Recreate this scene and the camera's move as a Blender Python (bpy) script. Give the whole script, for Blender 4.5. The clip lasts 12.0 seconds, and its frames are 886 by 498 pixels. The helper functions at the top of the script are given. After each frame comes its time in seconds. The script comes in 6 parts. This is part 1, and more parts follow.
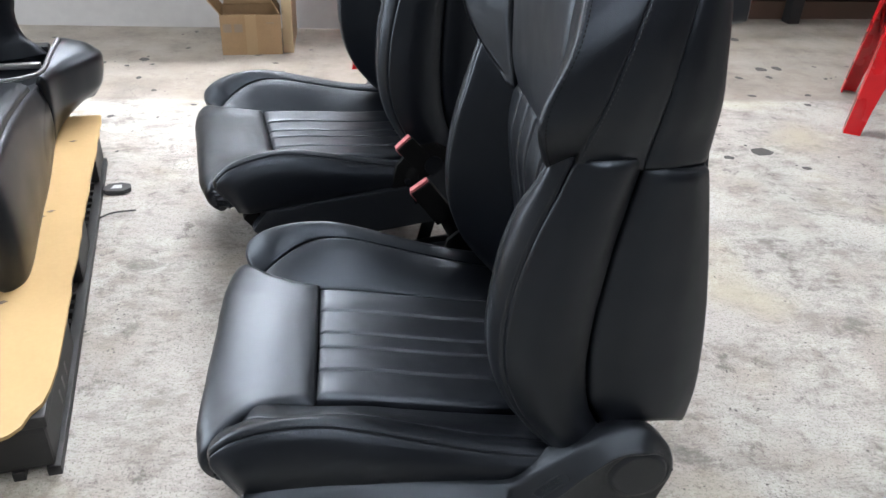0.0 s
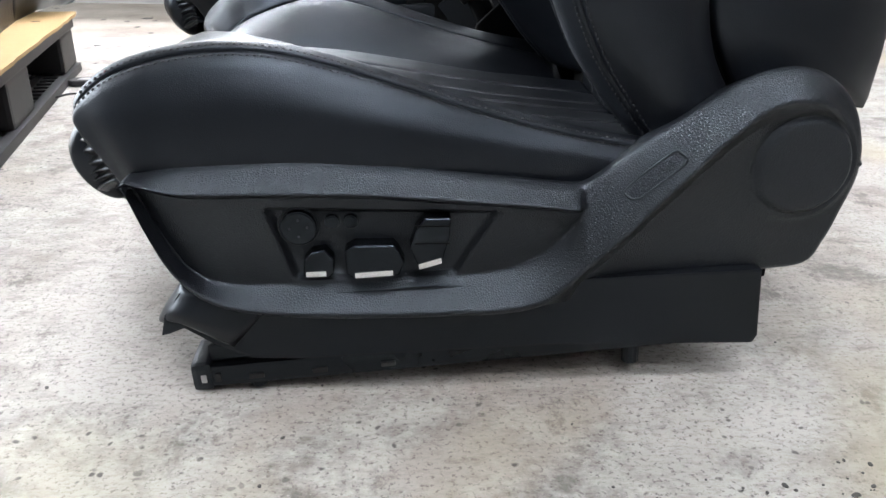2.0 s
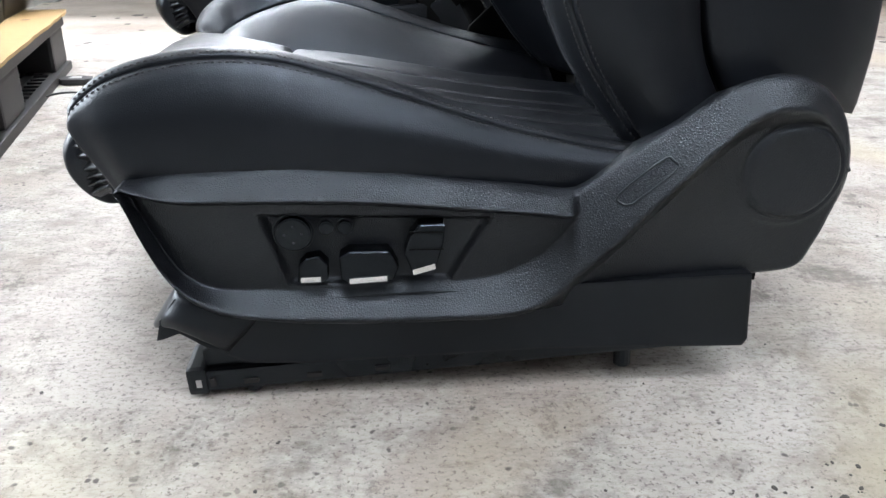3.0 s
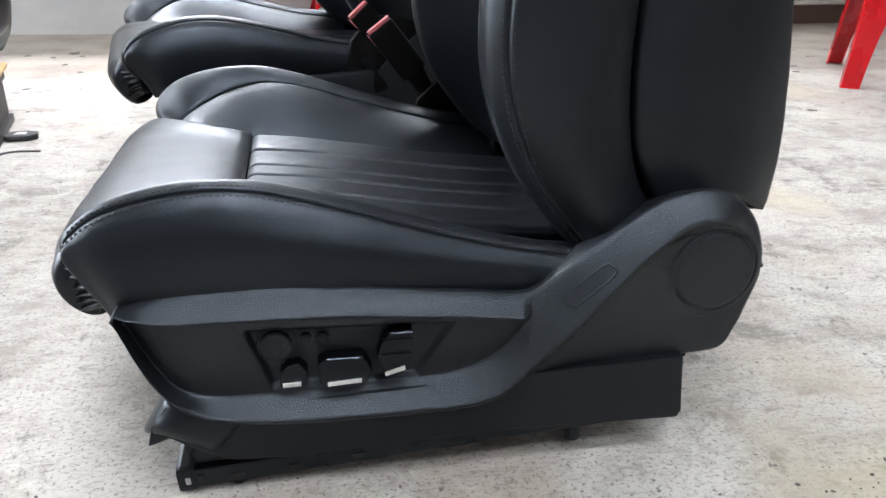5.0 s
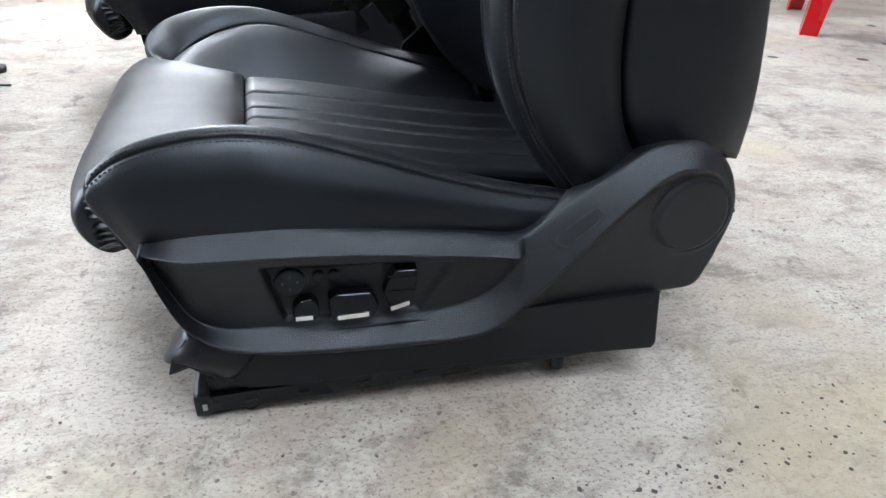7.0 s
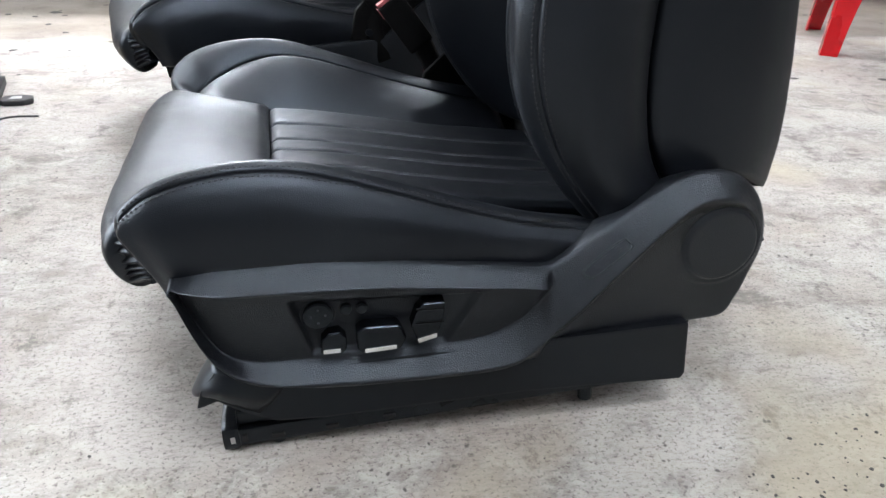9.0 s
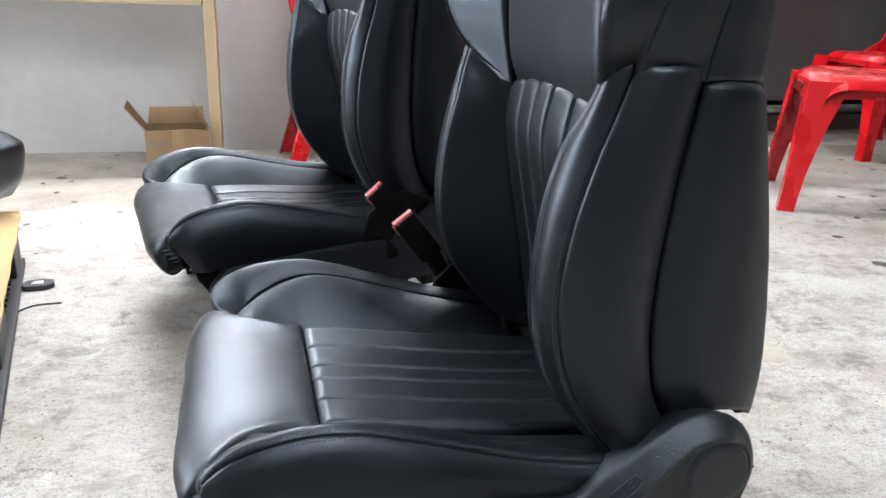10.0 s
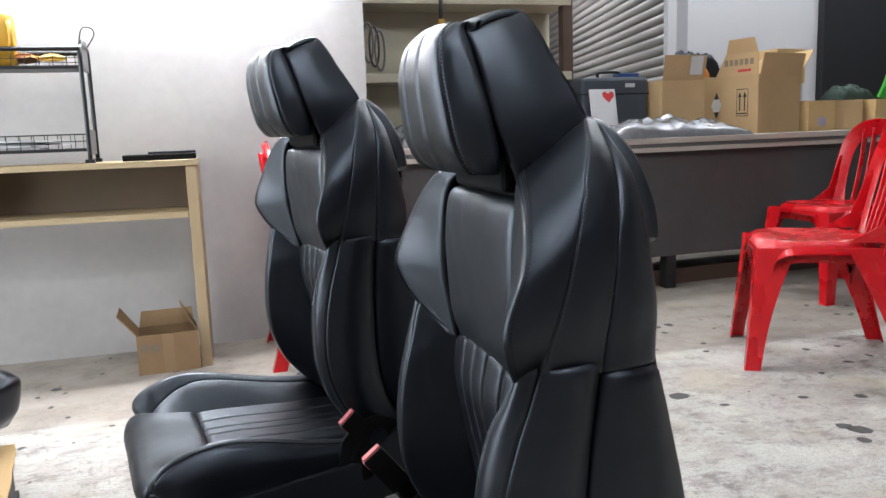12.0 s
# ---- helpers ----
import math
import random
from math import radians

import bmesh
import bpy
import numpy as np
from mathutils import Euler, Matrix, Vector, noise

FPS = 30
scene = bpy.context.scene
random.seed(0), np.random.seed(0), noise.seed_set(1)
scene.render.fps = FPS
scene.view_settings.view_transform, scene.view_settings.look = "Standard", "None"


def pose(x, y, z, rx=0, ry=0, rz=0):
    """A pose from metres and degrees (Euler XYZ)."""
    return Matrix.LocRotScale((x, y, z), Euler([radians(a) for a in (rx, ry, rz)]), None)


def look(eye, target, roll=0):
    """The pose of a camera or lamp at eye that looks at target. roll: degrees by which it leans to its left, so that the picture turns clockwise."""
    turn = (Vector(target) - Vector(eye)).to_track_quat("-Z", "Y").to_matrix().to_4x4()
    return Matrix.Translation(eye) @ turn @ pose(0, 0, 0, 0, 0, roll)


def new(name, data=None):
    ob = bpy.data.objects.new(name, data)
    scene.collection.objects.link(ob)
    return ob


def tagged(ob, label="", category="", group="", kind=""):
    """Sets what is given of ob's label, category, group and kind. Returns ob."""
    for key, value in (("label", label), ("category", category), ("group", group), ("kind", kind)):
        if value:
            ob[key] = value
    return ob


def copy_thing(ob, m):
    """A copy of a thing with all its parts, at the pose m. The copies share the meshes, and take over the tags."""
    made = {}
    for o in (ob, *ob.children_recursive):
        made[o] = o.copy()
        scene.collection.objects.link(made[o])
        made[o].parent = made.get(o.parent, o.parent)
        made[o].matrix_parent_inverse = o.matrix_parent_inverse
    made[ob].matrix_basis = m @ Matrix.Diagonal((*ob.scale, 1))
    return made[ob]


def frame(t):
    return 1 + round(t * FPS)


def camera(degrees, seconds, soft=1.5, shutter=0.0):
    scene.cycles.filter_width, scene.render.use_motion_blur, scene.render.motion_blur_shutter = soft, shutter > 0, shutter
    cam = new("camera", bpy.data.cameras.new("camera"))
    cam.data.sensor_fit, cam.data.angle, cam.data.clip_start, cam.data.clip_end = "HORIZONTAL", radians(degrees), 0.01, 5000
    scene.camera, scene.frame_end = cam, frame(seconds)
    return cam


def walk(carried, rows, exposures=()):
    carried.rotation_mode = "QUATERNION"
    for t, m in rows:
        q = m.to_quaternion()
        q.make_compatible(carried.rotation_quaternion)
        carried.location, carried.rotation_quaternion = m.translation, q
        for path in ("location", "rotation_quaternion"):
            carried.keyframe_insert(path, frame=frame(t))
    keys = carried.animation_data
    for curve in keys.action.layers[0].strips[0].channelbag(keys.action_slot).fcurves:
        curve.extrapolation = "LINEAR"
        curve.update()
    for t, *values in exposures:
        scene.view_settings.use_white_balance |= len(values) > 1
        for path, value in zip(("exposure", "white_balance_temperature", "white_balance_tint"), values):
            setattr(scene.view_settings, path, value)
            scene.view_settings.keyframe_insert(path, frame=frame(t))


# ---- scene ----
cam = camera(60.0, 12.0)
PATH = [
    (0, (0.193, -0.634, 0.922), (0.439, 1.053, -0.124), 3.1),
    (0.5, (0.217, -0.631, 0.651), (0.463, 1.116, -0.289), 2.4),
    (1, (0.248, -0.56, 0.409), (0.423, 1.253, -0.418), 1.4),
    (1.5, (0.249, -0.529, 0.355), (0.403, 1.295, -0.452), 1.2),
    (2, (0.238, -0.515, 0.354), (0.399, 1.306, -0.458), 1.1),
    (2.5, (0.238, -0.514, 0.359), (0.411, 1.3, -0.465), 1.2),
    (4.5, (0.225, -0.524, 0.381), (0.485, 1.284, -0.433), 1.3),
    (5, (0.211, -0.538, 0.462), (0.549, 1.259, -0.347), 1.4),
    (5.5, (0.129, -0.578, 0.481), (0.581, 1.163, -0.393), 2.4),
    (6, (0.146, -0.569, 0.487), (0.63, 1.158, -0.396), 2.8),
    (6.5, (0.144, -0.566, 0.484), (0.604, 1.147, -0.44), 3.1),
    (7, (0.163, -0.569, 0.485), (0.606, 1.134, -0.467), 3.6),
    (9, (0.155, -0.562, 0.493), (0.558, 1.175, -0.413), 2.5),
    (9.5, (0.141, -0.569, 0.538), (0.581, 1.202, -0.28), 2.5),
    (10, (0.076, -0.593, 0.665), (0.57, 1.235, 0.019), 2.2),
    (10.5, (0.047, -0.627, 0.684), (0.58, 1.234, 0.179), 1.5),
    (11, (0.084, -0.637, 0.802), (0.665, 1.246, 0.461), 0.6),
    (11.5, (0.106, -0.663, 0.857), (0.68, 1.233, 0.579), -0.7),
    (12, (0.117, -0.688, 0.858), (0.641, 1.218, 0.555), -2.0),
]
EXPOSURE = [(0, -0.1), (0.5, 0.0), (1, 0.13), (1.5, 0.22), (2.5, 0.28), (4.5, 0.24), (5.5, 0.17), (7, 0.1), (9, 0.1), (9.5, 0.14), (10, 0.2), (10.5, 0.22), (11, 0.08), (11.5, -0.12), (12, -0.2)]
walk(cam, [(t, look(eye, target, roll)) for t, eye, target, roll in PATH], EXPOSURE)

# ---- world and light ----
world = bpy.data.worlds.new("world")
scene.world = world
world.use_nodes = True
world.node_tree.nodes["Background"].inputs[0].default_value = (0.75, 0.85, 1.0, 1)
world.node_tree.nodes["Background"].inputs[1].default_value = 0.05


def tube_light(name, x, y, z, yaw, watts, length=1.2, label="unseen white fluorescent tube light added under the ceiling"):
    """A batten with a glowing tube, standing for a light out of view."""
    base = tagged(new(name), label, "tube light", "fluorescent tubes", "")
    base.matrix_basis = pose(x, y, z, 0, 0, yaw)
    body = bpy.data.meshes.new("batten")
    bm = bmesh.new()
    bmesh.ops.create_cube(bm, size=1, matrix=Matrix.Diagonal((length, 0.05, 0.04, 1)))
    bmesh.ops.bevel(bm, geom=bm.edges, offset=0.006, segments=2, affect="EDGES")
    bm.to_mesh(body)
    bm.free()
    body.materials.append(M_BATTEN)
    ob = new("batten", body)
    ob.parent = base
    glow = bpy.data.meshes.new("tube")
    bm = bmesh.new()
    bmesh.ops.create_cone(bm, cap_ends=True, segments=16, radius1=0.014, radius2=0.014, depth=length * 0.97,
                          matrix=Matrix.Translation((0, 0, -0.036)) @ Matrix.Rotation(radians(90), 4, "Y"))
    bm.to_mesh(glow)
    bm.free()
    glow.materials.append(material("tube_glow", (0.905, 0.942, 1.0), emission=watts * 10.7))
    ob = new("tube", glow)
    ob.parent = base
    return base


# unseen area lamp in an added opening, brightens left-facing leather edges
fill_lamp = bpy.data.lights.new("left_fill", "AREA")
fill_lamp.shape, fill_lamp.size, fill_lamp.size_y = "RECTANGLE", 1.9, 1.9
fill_lamp.energy, fill_lamp.color = 160.0, (0.86, 0.93, 1.0)
new("left_fill", fill_lamp).matrix_basis = Matrix.Translation((-2.45, 1.45, 1.25)) @ Matrix.Rotation(radians(-90), 4, "Z") @ Matrix.Rotation(radians(90), 4, "X")


# ---- materials ----
def material(name, color, rough=0.5, metal=0.0, grain=0.0, grain_scale=200.0, stain=0.0, stain_scale=6.0, dark=0.55, bump=0.0, bump_scale=400.0,
             kind="noise", emission=0.0, coat=0.0, rough_var=0.0, vary=0.0, specular=0.5, tint=(1, 1, 1), sheen=0.0):
    """A procedural surface: base colour with fine grain, larger stains, relief and a roughness that wanders."""
    m = bpy.data.materials.new(name)
    m.use_nodes = True
    n, l = m.node_tree.nodes, m.node_tree.links
    p = n["Principled BSDF"]
    p.inputs["Roughness"].default_value = rough
    p.inputs["Metallic"].default_value = metal
    p.inputs["Coat Weight"].default_value = coat
    p.inputs["Coat Roughness"].default_value = 0.24
    p.inputs["Sheen Weight"].default_value, p.inputs["Sheen Roughness"].default_value = sheen, 0.42
    p.inputs["Sheen Tint"].default_value = (0.78, 0.88, 1.0, 1)
    p.inputs["Specular IOR Level"].default_value = specular
    p.inputs["Specular Tint"].default_value = (*tint, 1)
    co = n.new("ShaderNodeTexCoord").outputs["Object"]
    out = None
    base = n.new("ShaderNodeRGB")
    base.outputs[0].default_value = (*color, 1)
    out = base.outputs[0]

    def mixed(fac, factor, dark_value):
        nonlocal out
        mix = n.new("ShaderNodeMix")
        mix.data_type, mix.blend_type = "RGBA", "MULTIPLY"
        l.new(out, mix.inputs[6])
        ramp = n.new("ShaderNodeMapRange")
        ramp.inputs[1].default_value, ramp.inputs[2].default_value = 0.35, 0.65
        ramp.inputs[3].default_value, ramp.inputs[4].default_value = dark_value, 1.0
        l.new(fac, ramp.inputs[0])
        l.new(ramp.outputs[0], mix.inputs[7])
        mix.inputs[0].default_value = factor
        out = mix.outputs[2]

    if stain:
        t = n.new("ShaderNodeTexNoise")
        t.inputs["Scale"].default_value, t.inputs["Detail"].default_value, t.inputs["Roughness"].default_value = stain_scale, 5, 0.6
        l.new(co, t.inputs["Vector"])
        mixed(t.outputs["Fac"], stain, dark)
    if grain:
        t = n.new("ShaderNodeTexNoise")
        t.inputs["Scale"].default_value, t.inputs["Detail"].default_value = grain_scale, 3
        l.new(co, t.inputs["Vector"])
        mixed(t.outputs["Fac"], grain, dark)
    if vary:
        info = n.new("ShaderNodeObjectInfo")
        hue = n.new("ShaderNodeHueSaturation")
        r = n.new("ShaderNodeMapRange")
        r.inputs[3].default_value, r.inputs[4].default_value = 1 - vary, 1 + vary
        l.new(info.outputs["Random"], r.inputs[0])
        l.new(r.outputs[0], hue.inputs["Value"])
        l.new(out, hue.inputs["Color"])
        out = hue.outputs[0]
    l.new(out, p.inputs["Base Color"])
    if rough_var:
        t = n.new("ShaderNodeTexNoise")
        t.inputs["Scale"].default_value, t.inputs["Detail"].default_value = 9.0, 4
        l.new(co, t.inputs["Vector"])
        r = n.new("ShaderNodeMapRange")
        r.inputs[1].default_value, r.inputs[2].default_value = 0.3, 0.7
        r.inputs[3].default_value, r.inputs[4].default_value = rough - rough_var, rough + rough_var
        l.new(t.outputs["Fac"], r.inputs[0])
        l.new(r.outputs[0], p.inputs["Roughness"])
    if bump:
        if kind == "leather":
            t = n.new("ShaderNodeTexVoronoi")
            t.feature = "DISTANCE_TO_EDGE"
            t.inputs["Scale"].default_value = bump_scale
            h = t.outputs["Distance"]
        elif kind == "holes":
            t = n.new("ShaderNodeTexVoronoi")
            t.inputs["Scale"].default_value, t.inputs["Randomness"].default_value = bump_scale, 0.12
            r = n.new("ShaderNodeMapRange")
            r.inputs[1].default_value, r.inputs[2].default_value = 0.15, 0.34
            l.new(t.outputs["Distance"], r.inputs[0])
            h = r.outputs[0]
        else:
            t = n.new("ShaderNodeTexNoise")
            t.inputs["Scale"].default_value, t.inputs["Detail"].default_value = bump_scale, 4
            h = t.outputs["Fac"]
        l.new(co, t.inputs["Vector"])
        b = n.new("ShaderNodeBump")
        b.inputs["Strength"].default_value, b.inputs["Distance"].default_value = bump, 0.002
        l.new(h, b.inputs["Height"])
        l.new(b.outputs[0], p.inputs["Normal"])
    if emission:
        p.inputs["Emission Color"].default_value, p.inputs["Emission Strength"].default_value = (*color, 1), emission
    return m


M_BATTEN = material("batten_white", (0.405, 0.405, 0.3996), 0.4)
M_LEATHER = material("black_leather", (0.0026, 0.0029, 0.0042), 0.37, specular=0.43, tint=(0.74, 0.85, 1.0), bump=0.16, bump_scale=600, kind="leather", rough_var=0.05, stain=0.3, stain_scale=8)
M_PERF = material("perforated_leather", (0.0028, 0.0031, 0.0044), 0.40, specular=0.54, tint=(0.74, 0.85, 1.0), bump=0.14, bump_scale=420, kind="holes", rough_var=0.05)
M_PLASTIC = material("grained_black_plastic", (0.0045, 0.0049, 0.0066), 0.38, specular=0.57, tint=(0.78, 0.88, 1.0), bump=0.36, bump_scale=480, kind="leather", rough_var=0.04)
M_SMOOTH = material("smooth_black_plastic", (0.0040, 0.0044, 0.0058), 0.38, specular=0.34, tint=(0.76, 0.87, 1.0), bump=0.04, bump_scale=300, rough_var=0.05)
# paler plastic for the console's tray lip and some connectors
M_LIP = material("paler_plastic", (0.0864, 0.0864, 0.0918), 0.3)
M_SWITCH = material("satin_switch_plastic", (0.0012, 0.0013, 0.0018), 0.26, specular=0.36, tint=(0.70, 0.84, 1.0))
M_CHROME = material("satin_chrome", (0.80, 0.81, 0.84), 0.22, 1.0)
M_STEEL = material("black_steel", (0.0016, 0.0017, 0.0022), 0.30, specular=0.4, tint=(0.75, 0.87, 1.0), bump=0.05, bump_scale=120, rough_var=0.1)
M_ZINC = material("zinc_steel", (0.55, 0.55, 0.56), 0.35, 1.0, stain=0.3)
M_THREAD = material("grey_thread", (0.032, 0.034, 0.040), 0.8)
M_DARKTHREAD = material("charcoal_thread", (0.012, 0.013, 0.016), 0.8)
M_CARDBROWN = material("dark_brown_cardboard", (0.24, 0.15, 0.075), 0.85, grain=0.2, grain_scale=140, stain=0.4, stain_scale=5, dark=0.65, bump=0.1, bump_scale=220)
M_FOAM = material("dark_lining", (0.0016, 0.0016, 0.0018), 0.8, specular=0.15)
M_BUCKLE = material("red_buckle_plastic", (0.432, 0.108, 0.1188), 0.4)
M_RED = material("red_chair_plastic", (0.44, 0.003, 0.007), 0.27, grain=0.12, grain_scale=60, stain=0.25, stain_scale=9, dark=0.6, bump=0.03, bump_scale=90, rough_var=0.08)
M_CARD = material("cardboard", (0.40, 0.265, 0.135), 0.85, grain=0.2, grain_scale=140, stain=0.35, stain_scale=5, dark=0.7, bump=0.1, bump_scale=220, vary=0.08)
M_CARDPALE = material("pale_cardboard", (0.4536, 0.3024, 0.135), 0.8, grain=0.15, grain_scale=120, stain=0.3, stain_scale=4, dark=0.76, bump=0.08, bump_scale=200)
M_TAPE = material("brown_tape", (0.2268, 0.1458, 0.0702), 0.35)
M_PRINT = material("black_print", (0.0108, 0.00972, 0.00864), 0.8)
M_WHITE = material("white_paper", (0.432, 0.432, 0.432), 0.7, stain=0.15, stain_scale=14, dark=0.8)
M_REDPRINT = material("red_print", (0.378, 0.0162, 0.0162), 0.6)
M_LILAC = material("lilac_print", (0.3132, 0.27, 0.3672), 0.7)
M_BOARD = material("cream_particle_board", (0.3564, 0.27, 0.1566), 0.55, grain=0.12, grain_scale=90, stain=0.2, stain_scale=3, dark=0.75)
M_BROWN = material("brown_hardboard", (0.1836, 0.135, 0.0918), 0.7, stain=0.3, stain_scale=4)
M_TABLE = material("pale_laminate", (0.3672, 0.324, 0.2808), 0.45, grain=0.15, grain_scale=70, stain=0.3, stain_scale=5, dark=0.75)
# grey panel darkened: the shade below the tabletop is put into its colour
M_PANEL = material("shaded_grey_laminate", (0.060, 0.057, 0.057), 0.55, stain=0.5, stain_scale=3, grain=0.2, grain_scale=60)
M_GREY = material("grey_panel", (0.1188, 0.1134, 0.1134), 0.6, stain=0.4, stain_scale=3, grain=0.2, grain_scale=60)
# near black that draws shade in rail slots and under the table
M_DARK = material("shade_black", (0.00648, 0.00648, 0.00702), 0.7)
M_WIRE = material("black_wire", (0.00648, 0.00648, 0.00702), 0.4)
M_YELLOW = material("yellow_plastic", (0.4212, 0.2268, 0.0108), 0.4)
M_ORANGE = material("orange_wrap", (0.432, 0.135, 0.027), 0.4)
M_GREEN = material("green_plastic", (0.027, 0.27, 0.0216), 0.4)
M_DKGREEN = material("dark_green_cloth", (0.0081, 0.0243, 0.0162), 0.8)
M_BLUE = material("blue_plastic", (0.0162, 0.0432, 0.135), 0.4)
M_TOOLBOX = material("grey_blue_plastic", (0.0324, 0.0405, 0.0513), 0.5)
M_PURPLE = material("purple_plastic", (0.0648, 0.0432, 0.243), 0.35)
M_CREAM = material("cream_paint", (0.378, 0.3456, 0.2592), 0.5, stain=0.25, stain_scale=3, dark=0.75)
M_WOOD = material("dark_brown_wood", (0.0702, 0.0405, 0.027), 0.6, stain=0.4)
M_SHUTTER = material("grey_shutter_steel", (0.216, 0.1998, 0.189), 0.45, 0.2, stain=0.3, stain_scale=5, dark=0.7)
M_SILVER = material("silver_film", (0.2484, 0.2538, 0.27), 0.24, 0.5, bump=0.9, bump_scale=55, grain=0.4, grain_scale=30)
M_BLACKPANEL = material("black_panel", (0.00756, 0.00756, 0.00918), 0.5, stain=0.2)
M_WALL = material("white_wall_paint", (0.335, 0.320, 0.311), 0.75, stain=0.55, stain_scale=2.6, dark=0.76, grain=0.2, grain_scale=24, bump=0.12, bump_scale=35)
M_WALLPLAIN = material("plain_wall_paint", (0.3888, 0.3888, 0.3942), 0.8, stain=0.2, stain_scale=2, dark=0.85)
M_CEIL = material("ceiling_paint", (0.27, 0.27, 0.27), 0.9, stain=0.2)
M_PALLET = material("black_pallet_plastic", (0.0108, 0.0108, 0.01188), 0.55, stain=0.4, stain_scale=12, bump=0.1, bump_scale=80)
M_SPOT = material("floor_spot", (0.0486, 0.0459, 0.0432), 0.7, stain=0.4, stain_scale=40)
M_DEBRIS = material("dark_debris", (0.0189, 0.0189, 0.02052), 0.6)


def concrete():
    m = bpy.data.materials.new("worn_concrete")
    m.use_nodes = True
    n, l = m.node_tree.nodes, m.node_tree.links
    p = n["Principled BSDF"]
    co = n.new("ShaderNodeTexCoord").outputs["Object"]

    def tex(scale, detail=5, rough=0.6, stretch=None):
        t = n.new("ShaderNodeTexNoise")
        t.inputs["Scale"].default_value, t.inputs["Detail"].default_value, t.inputs["Roughness"].default_value = scale, detail, rough
        v = co
        if stretch:
            mp = n.new("ShaderNodeMapping")
            mp.inputs["Scale"].default_value = stretch
            mp.inputs["Rotation"].default_value = (0, 0, 0.2)
            l.new(co, mp.inputs["Vector"])
            v = mp.outputs[0]
        l.new(v, t.inputs["Vector"])
        return t.outputs["Fac"]

    def ramp(fac, a, b, lo, hi):
        r = n.new("ShaderNodeMapRange")
        for k, val in enumerate((a, b, lo, hi)):
            r.inputs[k + 1].default_value = val
        l.new(fac, r.inputs[0])
        return r.outputs[0]

    def blend(kind, fac, a, b):
        x = n.new("ShaderNodeMix")
        x.data_type, x.blend_type = "RGBA", kind
        for k, val in ((0, fac), (6, a), (7, b)):
            if hasattr(val, "is_linked"):
                l.new(val, x.inputs[k])
            else:
                x.inputs[k].default_value = val
        return x.outputs[2]

    col = blend("MIX", ramp(tex(1.6), 0.40, 0.60, 0, 1), (0.380, 0.349, 0.323, 1), (0.391, 0.380, 0.351, 1))
    col = blend("MIX", ramp(tex(4.5, 5, 0.6), 0.46, 0.60, 0, 0.7), col, (0.308, 0.266, 0.231, 1))
    col = blend("MIX", ramp(tex(6, 8, 0.78, (1, 1.7, 1)), 0.50, 0.62, 0, 0.8), col, (0.198, 0.178, 0.159, 1))
    col = blend("MIX", ramp(tex(26, 7, 0.8, (1, 2.4, 1)), 0.535, 0.645, 0, 0.75), col, (0.165, 0.149, 0.133, 1))
    col = blend("MIX", ramp(tex(3.4, 9, 0.80, (1, 1.4, 1)), 0.545, 0.62, 0, 0.85), col, (0.128, 0.118, 0.106, 1))
    col = blend("MIX", ramp(tex(9.5, 8, 0.82, (1.5, 1, 1)), 0.56, 0.63, 0, 0.85), col, (0.105, 0.096, 0.088, 1))
    col = blend("MIX", ramp(tex(3.1, 8, 0.78), 0.51, 0.60, 0, 0.75), col, (0.463, 0.446, 0.410, 1))
    col = blend("MIX", ramp(tex(95, 5, 0.75, (1, 2.4, 1)), 0.50, 0.62, 0, 0.58), col, (0.232, 0.205, 0.182, 1))
    col = blend("MIX", ramp(tex(230, 3, 0.7), 0.56, 0.64, 0, 0.85), col, (0.121, 0.106, 0.098, 1))
    col = blend("MIX", ramp(tex(170, 3, 0.7), 0.63, 0.70, 0, 0.6), col, (0.463, 0.426, 0.395, 1))
    col = blend("MIX", ramp(tex(2.2, 3), 0.54, 0.68, 0, 0.45), col, (0.408, 0.367, 0.257, 1))
    # the older, browner slab along the wall
    sep = n.new("ShaderNodeSeparateXYZ")
    l.new(co, sep.inputs[0])
    edge = n.new("ShaderNodeMath")
    edge.operation = "MULTIPLY_ADD"
    l.new(tex(14), edge.inputs[0])
    edge.inputs[1].default_value = 0.03
    l.new(sep.outputs[1], edge.inputs[2])
    old = ramp(edge.outputs[0], 1.80, 1.83, 0, 0.75)
    brown = blend("MIX", ramp(tex(7, 6), 0.4, 0.65, 0, 1), (0.232, 0.197, 0.164, 1), (0.149, 0.125, 0.105, 1))
    col = blend("MIX", old, col, brown)
    # sparse dark drips of uneven shape
    warp = n.new("ShaderNodeVectorMath")
    warp.operation = "MULTIPLY_ADD"
    wn = n.new("ShaderNodeTexNoise")
    wn.inputs["Scale"].default_value, wn.inputs["Detail"].default_value = 45, 3
    l.new(co, wn.inputs["Vector"])
    l.new(wn.outputs["Color"], warp.inputs[0])
    warp.inputs[1].default_value = (0.016, 0.016, 0)
    l.new(co, warp.inputs[2])
    for scale, lo, hi, a, b in ((24, 0.05, 0.085, 0.52, 0.60), (60, 0.10, 0.17, 0.48, 0.60)):
        v = n.new("ShaderNodeTexVoronoi")
        v.inputs["Scale"].default_value = scale
        l.new(warp.outputs[0], v.inputs["Vector"])
        speck = n.new("ShaderNodeMath")
        speck.operation = "MULTIPLY"
        l.new(ramp(v.outputs["Distance"], lo, hi, 0.85, 0), speck.inputs[0])
        l.new(ramp(tex(3.0 + scale / 20, 2), a, b, 0, 1), speck.inputs[1])
        col = blend("MIX", speck.outputs[0], col, (0.055, 0.050, 0.047, 1))
    l.new(col, p.inputs["Base Color"])
